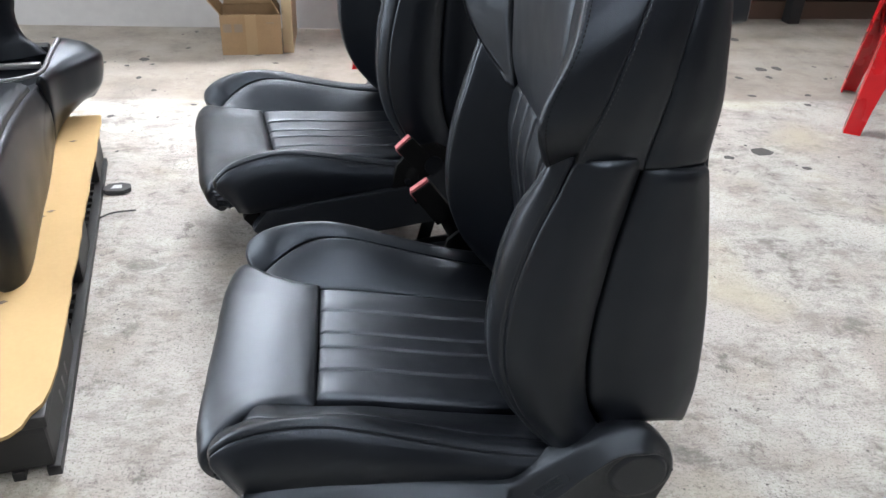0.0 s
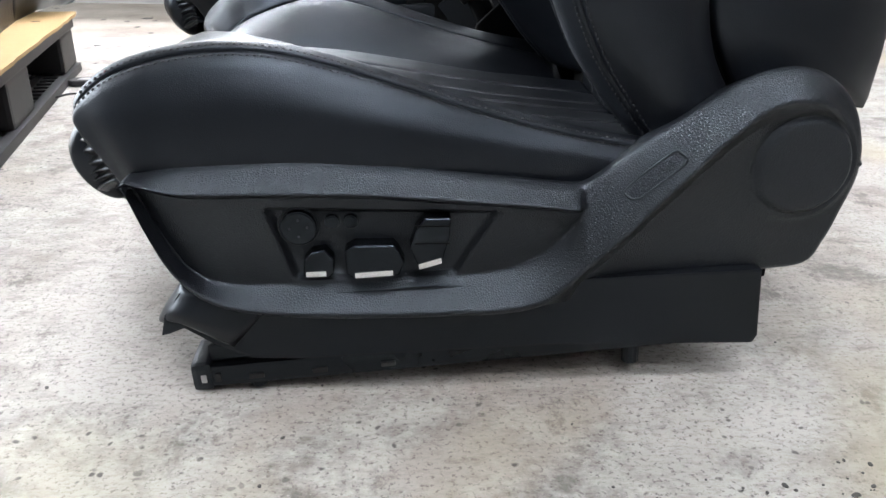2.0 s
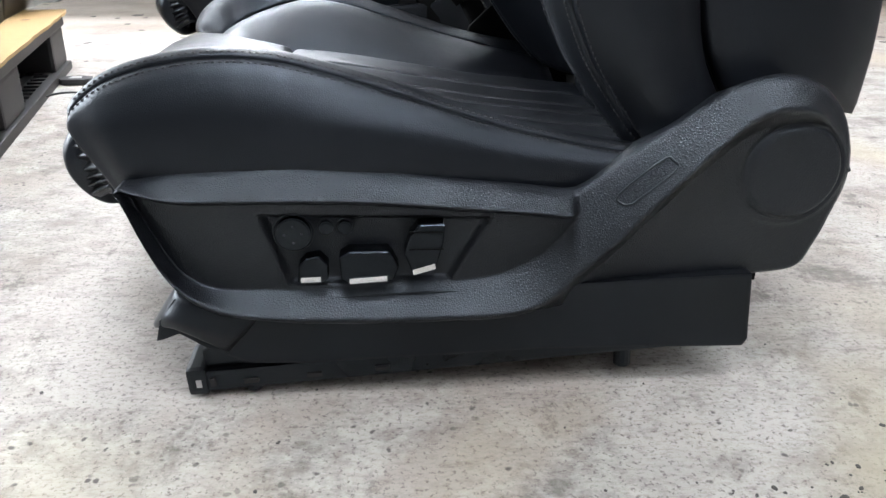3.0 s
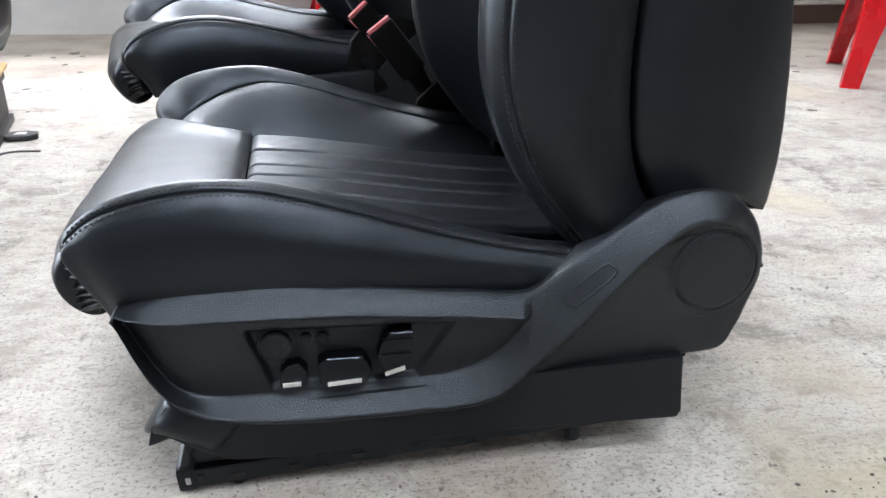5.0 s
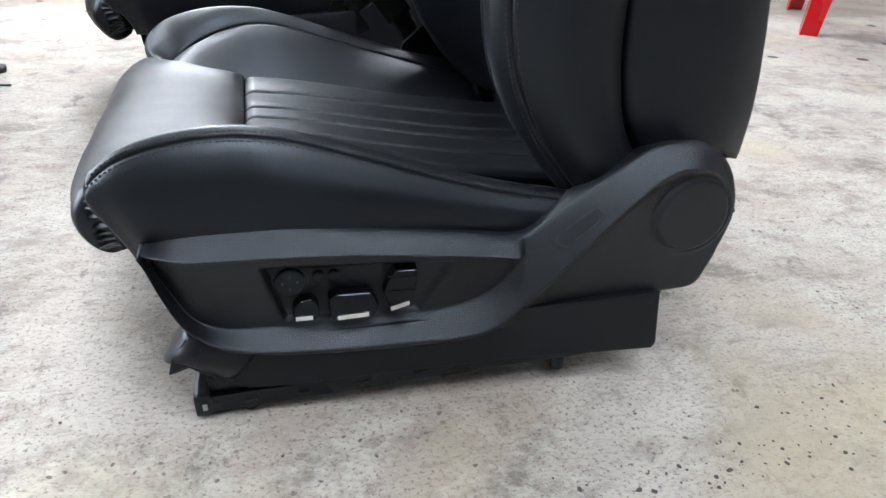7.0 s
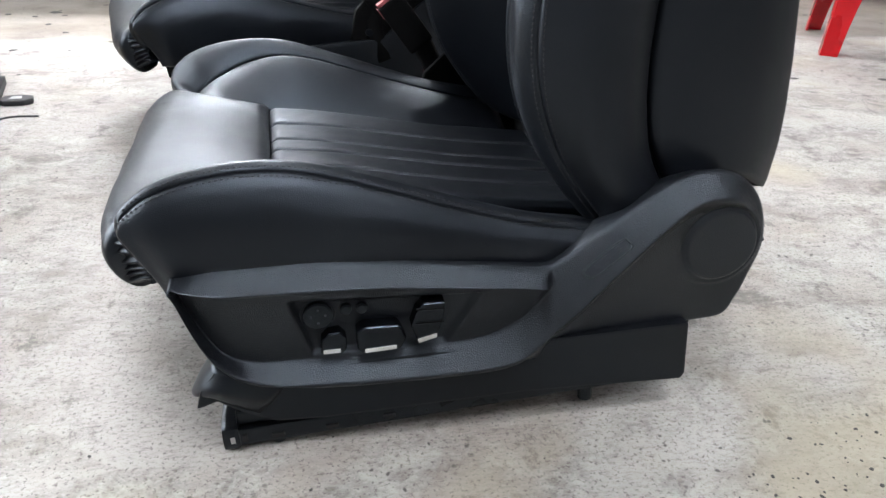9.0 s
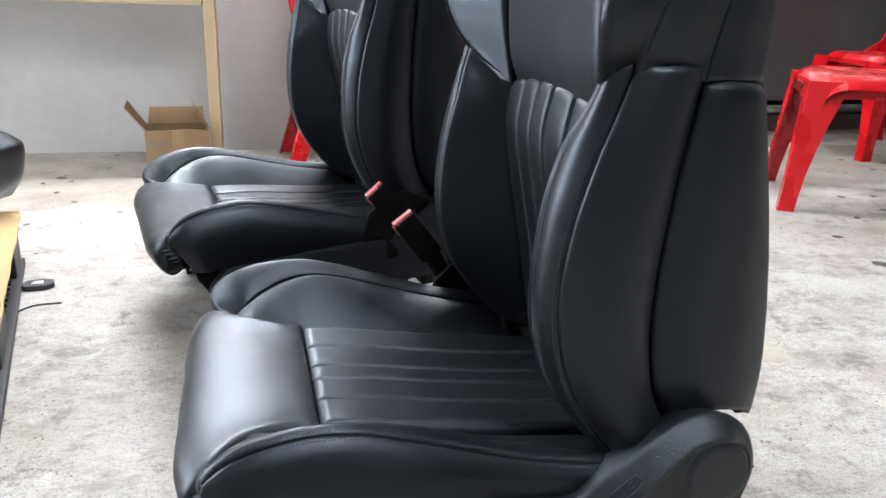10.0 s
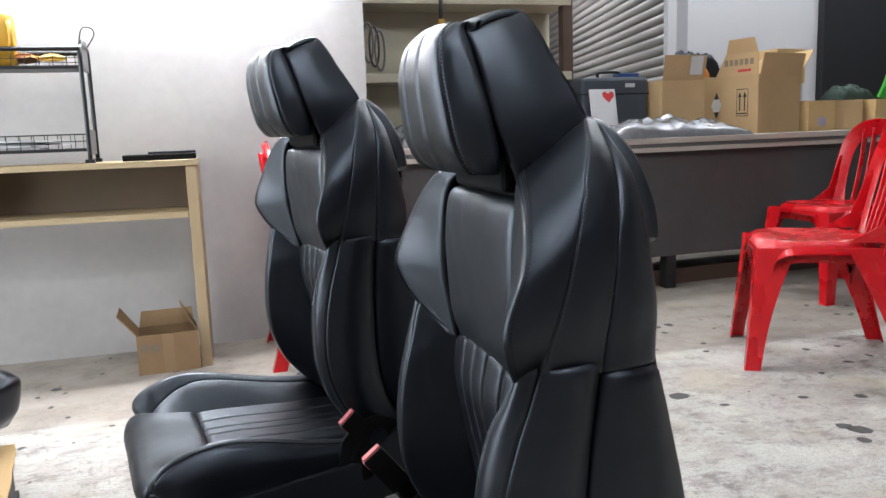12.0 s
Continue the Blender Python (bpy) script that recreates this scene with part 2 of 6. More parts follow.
    l.new(ramp(tex(4), 0.3, 0.7, 0.52, 0.74), p.inputs["Roughness"])
    p.inputs["Specular IOR Level"].default_value = 0.35
    b = n.new("ShaderNodeBump")
    b.inputs["Strength"].default_value, b.inputs["Distance"].default_value = 0.25, 0.004
    l.new(tex(60, 6, 0.7), b.inputs["Height"])
    l.new(b.outputs[0], p.inputs["Normal"])
    return m


M_FLOOR = concrete()


# ---- mesh helpers ----
def mesh(name, verts, faces, mat, parent=None, label="", smooth=True):
    me = bpy.data.meshes.new(name)
    me.from_pydata([tuple(v) for v in verts], [], faces)
    me.materials.append(mat)
    if smooth:
        me.polygons.foreach_set("use_smooth", [True] * len(me.polygons))
    me.update()
    ob = new(name, me)
    if parent:
        ob.parent = parent
    return tagged(ob, label)


def part(name, bm, mat, parent=None, label="", smooth=False):
    me = bpy.data.meshes.new(name)
    bmesh.ops.recalc_face_normals(bm, faces=bm.faces)
    bm.to_mesh(me)
    bm.free()
    me.materials.append(mat)
    if smooth:
        me.polygons.foreach_set("use_smooth", [True] * len(me.polygons))
    ob = new(name, me)
    if parent:
        ob.parent = parent
    return tagged(ob, label)


def block(x0, x1, y0, y1, z0, z1, bevel=0.0, seg=2):
    bm = bmesh.new()
    bmesh.ops.create_cube(bm, size=1, matrix=Matrix.Translation(((x0 + x1) / 2, (y0 + y1) / 2, (z0 + z1) / 2)) @ Matrix.Diagonal((x1 - x0, y1 - y0, z1 - z0, 1)))
    if bevel:
        bmesh.ops.bevel(bm, geom=bm.edges, offset=bevel, segments=seg, affect="EDGES", profile=0.7)
    return bm


def prism(outline, a, b, axis="y", bevel=0.0, seg=2):
    """An outline of (u, w) pairs drawn out from a to b along an axis; the pair fills the two others in order."""
    place = {"y": lambda u, w, d: (u, d, w), "x": lambda u, w, d: (d, u, w), "z": lambda u, w, d: (u, w, d)}[axis]
    bm = bmesh.new()
    lo = [bm.verts.new(place(u, w, a)) for u, w in outline]
    hi = [bm.verts.new(place(u, w, b)) for u, w in outline]
    bm.faces.new(lo)
    bm.faces.new(hi[::-1])
    for i in range(len(lo)):
        j = (i + 1) % len(lo)
        bm.faces.new((lo[i], hi[i], hi[j], lo[j]))
    bmesh.ops.recalc_face_normals(bm, faces=bm.faces)
    if bevel:
        bmesh.ops.bevel(bm, geom=bm.edges, offset=bevel, segments=seg, affect="EDGES", profile=0.7)
    return bm


def disc(center, radius, depth, axis="y", seg=32, bevel=0.0):
    turn = {"y": Matrix.Rotation(radians(90), 4, "X"), "x": Matrix.Rotation(radians(90), 4, "Y"), "z": Matrix.Identity(4)}[axis]
    bm = bmesh.new()
    bmesh.ops.create_cone(bm, cap_ends=True, segments=seg, radius1=radius, radius2=radius, depth=depth, matrix=Matrix.Translation(center) @ turn)
    if bevel:
        bmesh.ops.bevel(bm, geom=[e for e in bm.edges if len(e.link_faces) == 2 and e.calc_face_angle(0) > 0.9], offset=bevel, segments=2, affect="EDGES")
    return bm


def spline(ctrl, n):
    """Points along axis 0 of an array, on a smooth curve through the given ones."""
    c = np.asarray(ctrl, float)
    k = len(c)
    if k == 2:
        s = np.linspace(0, 1, n).reshape((-1,) + (1,) * (c.ndim - 1))
        return c[0] * (1 - s) + c[1] * s
    ext = np.concatenate([[2 * c[0] - c[1]], c, [2 * c[-1] - c[-2]]])
    out = []
    for s in np.linspace(0, k - 1, n):
        i = min(int(s), k - 2)
        u = s - i
        p0, p1, p2, p3 = ext[i:i + 4]
        out.append(0.5 * (2 * p1 + (p2 - p0) * u + (2 * p0 - 5 * p1 + 4 * p2 - p3) * u * u + (3 * p1 - p0 - 3 * p2 + p3) * u ** 3))
    return np.array(out)


def sweep(points, radius, seg=8, flat=1.0, closed=False):
    """A tube along points; flat squeezes it along its second normal."""
    pts = np.asarray(points, float)
    n = len(pts)
    verts, faces = [], []
    tang = np.gradient(pts, axis=0)
    if closed:
        tang = np.roll(pts, -1, 0) - np.roll(pts, 1, 0)
    side = None
    for i in range(n):
        t = tang[i] / (np.linalg.norm(tang[i]) + 1e-9)
        if side is None:
            ref = np.array([0, 0, 1.0]) if abs(t[2]) < 0.9 else np.array([0, 1.0, 0])
            side = np.cross(t, ref)
        side = side - t * (side @ t)
        side /= np.linalg.norm(side) + 1e-9
        up = np.cross(side, t)
        r = radius[i] if np.ndim(radius) else radius
        for k in range(seg):
            a = 2 * math.pi * k / seg
            verts.append(pts[i] + r * (math.cos(a) * side + flat * math.sin(a) * up))
    m = n if closed else n - 1
    for i in range(m):
        for k in range(seg):
            a, b = i * seg + k, i * seg + (k + 1) % seg
            c, d = ((i + 1) % n) * seg + (k + 1) % seg, ((i + 1) % n) * seg + k
            faces.append((a, d, c, b))
    if not closed:
        faces.append(tuple(range(seg)))
        faces.append(tuple(range((n - 1) * seg, n * seg))[::-1])
    return verts, faces


def tube(name, points, radius, mat, parent=None, label="", seg=8, flat=1.0, closed=False):
    return mesh(name, *sweep(points, radius, seg, flat, closed), mat, parent, label)

# ---- the room ----
def setting(name, bm, mat, label):
    return tagged(part(name, bm, mat), label, name.split("_")[0], "", "structure")


def grid_sheet(x0, x1, y0, y1, z):
    return [(x0, y0, z), (x1, y0, z), (x1, y1, z), (x0, y1, z)], [(0, 1, 2, 3)]


tagged(mesh("floor", *grid_sheet(-4.5, 8.0, -4.5, 12.0, 0.0), M_FLOOR, smooth=False), "worn pale concrete floor with dark specks and stains", "floor", "", "structure")
# unseen ceiling, its grey chosen for how much light it returns
setting("ceiling", block(-4.6, 8.1, -4.6, 12.1, 3.0, 3.1), M_CEIL, "unseen plain ceiling added over the workshop")
setting("wall_back", block(-4.5, 0.714, 2.63, 2.83, 0.0, 3.0), M_WALL, "white painted plaster wall with scuffs and grey stains")
# unseen wall, set close to bounce light; its opening holds the fill lamp
for y0, y1, z0, z1 in ((-4.5, 0.5, 0.0, 3.0), (2.4, 2.629, 0.0, 3.0), (0.5, 2.4, 0.0, 0.3), (0.5, 2.4, 2.2, 3.0)):
    setting("wall_left", block(-2.5, -2.4, y0, y1, z0, z1), M_WALLPLAIN, "unseen white side wall, its opening added for the fill lamp")
setting("wall_right", block(8.0, 8.1, -4.5, 12.0, 0.0, 3.0), M_WALLPLAIN, "plain white workshop side wall")
# unseen wall, kept grey so that camera-facing sides stay dark
setting("wall_front", block(-4.5, 8.0, -4.6, -4.5, 0.0, 3.0), M_GREY, "unseen grey wall added behind the viewpoint")
setting("wall_far", block(-4.5, 8.0, 12.0, 12.1, 0.0, 3.0), M_WALLPLAIN, "plain white far wall of the store")

# ---- the car seats ----
def curve(table, xs):
    """A smooth function through (x, value) pairs, at the given places."""
    t = spline(table, 40 * len(table))
    order = np.argsort(t[:, 0])
    return np.interp(xs, t[order, 0], t[order, 1])


def flipped(points, side):
    p = np.array(points, float)
    p[..., 1] *= side
    return p


def panel(name, rows, mat, parent, out, nu=28, nv=40, sink=(1, 1, 1, 1), depth=0.005, radius=0.014, skirt=0.02, side=1, relief=None, wrinkle=0.0007, label=""):
    """An upholstered panel: a smooth sheet through rows of (x, y, z), its edges drawn in towards the seams (first row, last row, first column, last column)."""
    c = flipped(rows, side)
    p = spline(c, nu)
    p = np.swapaxes(spline(np.swapaxes(p, 0, 1), nv), 0, 1)
    du, dv = np.gradient(p, axis=0), np.gradient(p, axis=1)
    nrm = np.cross(du, dv)
    nrm /= np.linalg.norm(nrm, axis=2, keepdims=True) + 1e-12
    aim = np.array([out[0], out[1] * side, out[2]])
    if (nrm @ aim).mean() < 0:
        nrm = -nrm
    lu = np.concatenate([np.zeros((1, nv)), np.cumsum(np.linalg.norm(np.diff(p, axis=0), axis=2), axis=0)])
    lv = np.concatenate([np.zeros((nu, 1)), np.cumsum(np.linalg.norm(np.diff(p, axis=1), axis=2), axis=1)], axis=1)
    dist = (lu, lu[-1:] - lu, lv, lv[:, -1:] - lv)
    fall = np.zeros((nu, nv))
    for d, s in zip(dist, sink):
        fall = np.maximum(fall, s * np.clip(1 - d / radius, 0, 1) ** 2)
    h = -depth * fall
    if relief is not None:
        u, v = np.meshgrid(np.linspace(0, 1, nu), np.linspace(0, 1, nv), indexing="ij")
        h = h + relief(u, v, lu, lv)
    if wrinkle:
        flat = p.reshape(-1, 3)
        h = h + wrinkle * np.array([noise.noise(Vector(q) * 22) + 0.5 * noise.noise(Vector(q) * 55) for q in flat]).reshape(nu, nv) * (1 - fall)
    q = p + nrm * h[..., None]
    idx = np.arange(nu * nv).reshape(nu, nv)
    verts = list(q.reshape(-1, 3))
    faces = [(idx[i, j], idx[i + 1, j], idx[i + 1, j + 1], idx[i, j + 1]) for i in range(nu - 1) for j in range(nv - 1)]
    ring = list(idx[0, :]) + list(idx[1:, -1]) + list(idx[-1, -2::-1]) + list(idx[-2:0:-1, 0])
    fn = nrm.reshape(-1, 3)
    start = len(verts)
    for k in ring:
        verts.append(verts[k] - fn[k] * skirt)
    for k in range(len(ring)):
        j = (k + 1) % len(ring)
        faces.append((ring[k], ring[j], start + j, start + k))
    faces = [tuple(int(a) for a in f) for f in faces]
    bm = bmesh.new()
    made = [bm.verts.new(v) for v in verts]
    for f in faces:
        if len(set(f)) == len(f):
            try:
                bm.faces.new([made[a] for a in f])
            except ValueError:
                pass
    bm.normal_update()
    if sum(f.normal.dot(Vector(fn[idx[0, 0]])) for f in list(bm.faces)[:1]) < 0:
        bmesh.ops.reverse_faces(bm, faces=bm.faces)
    me = bpy.data.meshes.new(name)
    bm.to_mesh(me)
    bm.free()
    me.materials.append(mat)
    me.polygons.foreach_set("use_smooth", [True] * len(me.polygons))
    ob = new(name, me)
    ob.parent = parent
    tagged(ob, label)
    return q, nrm, lu, lv


def at(sheet, u, v):
    """The place and normal at a fraction of a panel's sheet."""
    q, nrm = sheet[0], sheet[1]
    i, j = u * (q.shape[0] - 1), v * (q.shape[1] - 1)
    a, b = min(int(i), q.shape[0] - 2), min(int(j), q.shape[1] - 2)
    s, t = i - a, j - b
    w = lambda g: (g[a, b] * (1 - s) * (1 - t) + g[a + 1, b] * s * (1 - t) + g[a, b + 1] * (1 - s) * t + g[a + 1, b + 1] * s * t)
    return w(q), w(nrm)


def stitches(name, sheet, path, parent, mat=None, long=0.0034, gap=0.0020, wide=0.0011, lift=0.0004):
    """A row of short threads that follows a path of (u, v) fractions on a panel."""
    dense = spline(path, 160)
    pts = [at(sheet, min(max(u, 0), 1), min(max(v, 0), 1)) for u, v in dense]
    pos = np.array([p for p, _ in pts])
    nor = np.array([n for _, n in pts])
    run = np.concatenate([[0], np.cumsum(np.linalg.norm(np.diff(pos, axis=0), axis=1))])
    verts, faces = [], []
    s = 0.0
    while s + long < run[-1]:
        ends = []
        for d in (s, s + long):
            ends.append(np.array([np.interp(d, run, pos[:, k]) for k in range(3)]))
        n = np.array([np.interp(s, run, nor[:, k]) for k in range(3)])
        n /= np.linalg.norm(n)
        t = ends[1] - ends[0]
        t /= np.linalg.norm(t) + 1e-9
        w = np.cross(n, t) * wide / 2
        top = n * (lift + 0.0009)
        b = len(verts)
        mid = (ends[0] + ends[1]) / 2
        verts += [ends[0] - w, ends[0] + w, ends[1] + w, ends[1] - w, mid - w * 0.8 + top, mid + w * 0.8 + top]
        faces += [(b, b + 1, b + 5, b + 4), (b + 1, b + 2, b + 5), (b + 2, b + 3, b + 4, b + 5), (b + 3, b, b + 4)]
        s += long + gap
    if verts:
        mesh(name, verts, faces, mat or M_THREAD, parent)


def pleats(lines, half, depth=0.0030, width=0.006, swell=0.0016):
    """Channels sewn along a panel: grooves at the given places across its width."""
    def relief(u, v, lu, lv):
        y = (v - 0.5) * 2 * half
        h = np.zeros_like(y)
        edges = [-half] + sorted(lines) + [half]
        for a, b in zip(edges, edges[1:]):
            s = np.clip((y - a) / (b - a), 0, 1)
            inside = (y >= a) & (y <= b)
            h = np.where(inside, swell * (1 - (2 * s - 1) ** 4), h)
        for a in lines:
            h = h - depth * np.exp(-((y - a) / (width * 0.42)) ** 2)
        return h
    return relief


CREST = [(0.020, 0.243), (0.033, 0.260), (0.056, 0.277), (0.098, 0.291), (0.146, 0.297), (0.19, 0.294), (0.233, 0.284), (0.279, 0.270), (0.325, 0.255), (0.373, 0.241), (0.422, 0.229), (0.50, 0.212)]
PIPING = [(0.050, 0.198), (0.075, 0.226), (0.093, 0.241), (0.131, 0.266), (0.18, 0.278), (0.228, 0.273), (0.278, 0.259), (0.328, 0.245), (0.40, 0.224), (0.53, 0.196)]
FLOORLINE = [(0.0, 0.236), (0.08, 0.238), (0.16, 0.221), (0.22, 0.217), (0.30, 0.205), (0.40, 0.190), (0.54, 0.176)]
TRIM_TOP = [(0.068, 0.199), (0.095, 0.204), (0.116, 0.206), (0.16, 0.208), (0.203, 0.209), (0.248, 0.206), (0.294, 0.202), (0.341, 0.197), (0.389, 0.192), (0.424, 0.188), (0.440, 0.192), (0.463, 0.209), (0.482, 0.224), (0.509, 0.243), (0.532, 0.260), (0.554, 0.274), (0.578, 0.282), (0.598, 0.284), (0.619, 0.279), (0.637, 0.267), (0.651, 0.249), (0.660, 0.227), (0.6645, 0.207)]
TRIM_LOW = [(0.068, 0.195), (0.073, 0.186), (0.084, 0.154), (0.094, 0.128), (0.105, 0.110), (0.113, 0.100), (0.124, 0.091), (0.158, 0.084), (0.196, 0.078), (0.244, 0.074), (0.294, 0.074), (0.344, 0.076), (0.395, 0.079), (0.447, 0.083), (0.50, 0.090), (0.553, 0.098), (0.589, 0.103), (0.634, 0.112), (0.647, 0.134), (0.655, 0.160), (0.662, 0.184), (0.6645, 0.203)]
RIDGE = [(0.068, 0.196), (0.094, 0.134), (0.110, 0.112), (0.129, 0.098), (0.156, 0.0890), (0.214, 0.0835), (0.28, 0.0825), (0.342, 0.083), (0.366, 0.0838), (0.386, 0.0868), (0.404, 0.0933), (0.422, 0.109), (0.444, 0.130), (0.466, 0.151), (0.487, 0.175), (0.507, 0.196), (0.527, 0.218), (0.547, 0.237), (0.562, 0.250), (0.575, 0.257), (0.588, 0.2595), (0.607, 0.258), (0.628, 0.247), (0.652, 0.222), (0.6645, 0.204)]
SHELF = [(0.068, 0.197), (0.090, 0.150), (0.107, 0.120), (0.136, 0.105), (0.187, 0.1033), (0.233, 0.1035), (0.28, 0.105), (0.319, 0.107), (0.367, 0.1135), (0.386, 0.120), (0.404, 0.130), (0.422, 0.148), (0.430, 0.162), (0.432, 0.168)]
BROW = [(0.068, 0.198), (0.103, 0.188), (0.128, 0.186), (0.159, 0.186), (0.181, 0.186), (0.247, 0.185), (0.293, 0.182), (0.34, 0.178), (0.388, 0.174), (0.432, 0.169)]


def smooth(a, b, x):
    s = np.clip((x - a) / (b - a), 0, 1)
    return s * s * (3 - 2 * s)


def side_trim(seat, side, controls):
    """The grained side cover: a brow above, a shelf that sweeps up into the arm, and a hollow between for the controls."""
    nx, nz = 280, 96
    x_first, x_last = 0.0682, 0.6643
    xs = np.concatenate([np.linspace(x_first, 0.615, 225, endpoint=False), x_last - (x_last - 0.615) * np.linspace(1, 0, nx - 225) ** 2.2])
    top, low = curve(TRIM_TOP, xs), curve(TRIM_LOW, xs)
    ridge, shelf, brow = curve(RIDGE, xs), curve(SHELF, np.minimum(xs, 0.432)), curve(BROW, np.minimum(xs, 0.432))
    rim = np.concatenate([np.stack([xs, top], 1), np.stack([xs, low], 1)[::-1]])
    verts = []
    depth = np.zeros((nx, nz))
    zz = np.zeros((nx, nz))
    cup = [(0.170, 0.175), (0.362, 0.170), (0.328, 0.107), (0.192, 0.106)]
    for i, x in enumerate(xs):
        z = np.linspace(low[i], max(top[i], low[i] + 0.002), nz)
        r = min(max(ridge[i], low[i] + 0.001), max(top[i], low[i] + 0.002) - 0.001)
        w = smooth(0.424, 0.434, x)
        b0 = min(max(shelf[i], r + 0.004), max(top[i], low[i] + 0.008) - 0.004)
        c0 = min(max(brow[i], b0 + 0.001), max(top[i], low[i] + 0.004) - 0.002)
        left = np.interp(z, [low[i], r - 0.003, r + 0.002, b0, c0 - 0.002, c0 + 0.003, top[i]], [0.006, -0.009, -0.011, 0.011, 0.002, -0.009, 0.015])
        lower = np.interp(z, [low[i], r - 0.016, r - 0.002], [0.016, 0.003, -0.008])
        right = np.where(z < r - 0.002, lower, np.interp(z, [r - 0.002, r + 0.003, top[i]], [-0.008, -0.010, 0.014]))
        d = left * (1 - w) + right * w
        inside = np.full(nz, 1.0)
        for (ax, az), (bx, bz) in zip(cup, cup[1:] + cup[:1]):
            ex, ez = bx - ax, bz - az
            length = math.hypot(ex, ez)
            inside = np.minimum(inside, -((x - ax) * -ez + (z - az) * ex) / length)
        d = d + 0.008 * smooth(0.0, 0.005, inside)
        tail = smooth(0.600, 0.656, x)
        d = d * (1 - tail) + 0.009 * tail
        rr = np.hypot(x - 0.6115, z - 0.2045)
        d = d * smooth(0.036, 0.052, rr) + 0.004 * (1 - smooth(0.036, 0.052, rr))
        d = d + 0.0034 * np.exp(-((rr - 0.0425) / 0.0018) ** 2) - 0.0025 * smooth(0.0425, 0.037, rr)
        near = np.concatenate([rim[max(0, i - 40):i + 41], rim[max(0, 2 * nx - 1 - i - 40):2 * nx - i + 40]])
        edge = np.sqrt(((near[:, None, :] - np.stack([np.full(nz, x), z], 1)[None]) ** 2).sum(2)).min(0)
        d = d + 0.0035 * np.clip(1 - edge / 0.0045, 0, 1) ** 2
        depth[i], zz[i] = d, z
    depth[1:-1, 1:-1] = (2 * depth[1:-1, 1:-1] + depth[:-2, 1:-1] + depth[2:, 1:-1] + depth[1:-1, :-2] + depth[1:-1, 2:]) / 6
    for i, x in enumerate(xs):
        for k in range(nz):
            verts.append((x - 0.35, side * (depth[i, k] - 0.315), zz[i, k]))
    idx = np.arange(nx * nz).reshape(nx, nz)
    quad = (lambda a, b, c, d: (a, b, c, d)) if side > 0 else (lambda a, b, c, d: (d, c, b, a))
    faces = [quad(int(idx[i, j]), int(idx[i + 1, j]), int(idx[i + 1, j + 1]), int(idx[i, j + 1])) for i in range(nx - 1) for j in range(nz - 1)]
    ring = list(idx[:, 0]) + list(idx[-1, 1:]) + list(idx[-2::-1, -1]) + list(idx[0, -2:0:-1])
    start = len(verts)
    for k in ring:
        v = verts[k]
        mid = (top[k // nz] + low[k // nz]) / 2
        verts.append((v[0], v[1] + side * 0.035, mid + (v[2] - mid) * 0.84))
    for k in range(len(ring)):
        j = (k + 1) % len(ring)
        faces.append(quad(int(ring[j]), int(ring[k]), start + k, start + j))
    trim = mesh("side_trim", verts, faces, M_PLASTIC, seat, "grained black plastic side cover with hollow for the controls")
    P = lambda x, d, z: (x - 0.35, side * (d - 0.315), z)
    # lower skirt with its flared front foot
    out = [(0.079, 0.060), (0.084, 0.080), (0.098, 0.100), (0.112, 0.104), (0.16, 0.096), (0.594, 0.112), (0.600, 0.060), (0.602, 0.046), (0.598, 0.038), (0.504, 0.040), (0.411, 0.041), (0.287, 0.037), (0.204, 0.034), (0.154, 0.036), (0.122, 0.051), (0.099, 0.067), (0.086, 0.062)]
    a, b = sorted((side * (0.004 - 0.315), side * (0.034 - 0.315)))
    part("lower_skirt", prism([(x - 0.35, z) for x, z in out], a, b, "y", 0.0025), M_SMOOTH, seat, "smooth black plastic skirt below the side cover")
    panel("front_toe", [[(0.075 - 0.35, -0.262, 0.062), (0.085 - 0.35, -0.264, 0.084), (0.104 - 0.35, -0.268, 0.114)],
                        [(0.073 - 0.35, -0.296, 0.067), (0.084 - 0.35, -0.303, 0.084), (0.101 - 0.35, -0.308, 0.105)],
                        [(0.098 - 0.35, -0.317, 0.073), (0.106 - 0.35, -0.323, 0.086), (0.126 - 0.35, -0.319, 0.099)],
                        [(0.138 - 0.35, -0.314, 0.048), (0.152 - 0.35, -0.319, 0.066), (0.17 - 0.35, -0.314, 0.086)]],
          M_SMOOTH, seat, (-1, -1, 0.2), 20, 16, depth=0.002, radius=0.005, skirt=0.010, side=side, wrinkle=0)
    if not controls:
        return trim
    # controls in the hollow
    # depth of the hollow's floor at a height
    hollow = lambda z: 0.018 - 0.015 * (z - 0.101) / 0.077

    def knob(name, x, z, r, h, parent):
        return part(name, disc(P(x, hollow(z) + 0.002 - h / 2, z), r, h, "y", 40, 0.0012), M_SWITCH, parent, smooth=False)

    dial = knob("lumbar_dial", 0.199, 0.158, 0.0138, 0.009, seat)
    dy = hollow(0.158)
    for dx, dz in ((-0.007, 0), (0.007, 0.001), (0, -0.007), (0.0, 0.007)):
        part("dial_mark", disc(P(0.199 + dx, dy - 0.0072, 0.158 + dz), 0.0010, 0.0008, "y", 12), M_THREAD, dial)
    ring_pts = [P(0.199 + 0.0156 * math.cos(a), dy - 0.002, 0.158 + 0.0156 * math.sin(a)) for a in np.linspace(0, 2 * math.pi, 41)[:-1]]
    tube("dial_ring", ring_pts, 0.0011, M_SMOOTH, dial, closed=True, seg=6)
    for x in (0.2255, 0.2405):
        b = knob("memory_button", x, 0.163, 0.0054, 0.008, seat)
        dy = hollow(0.163)
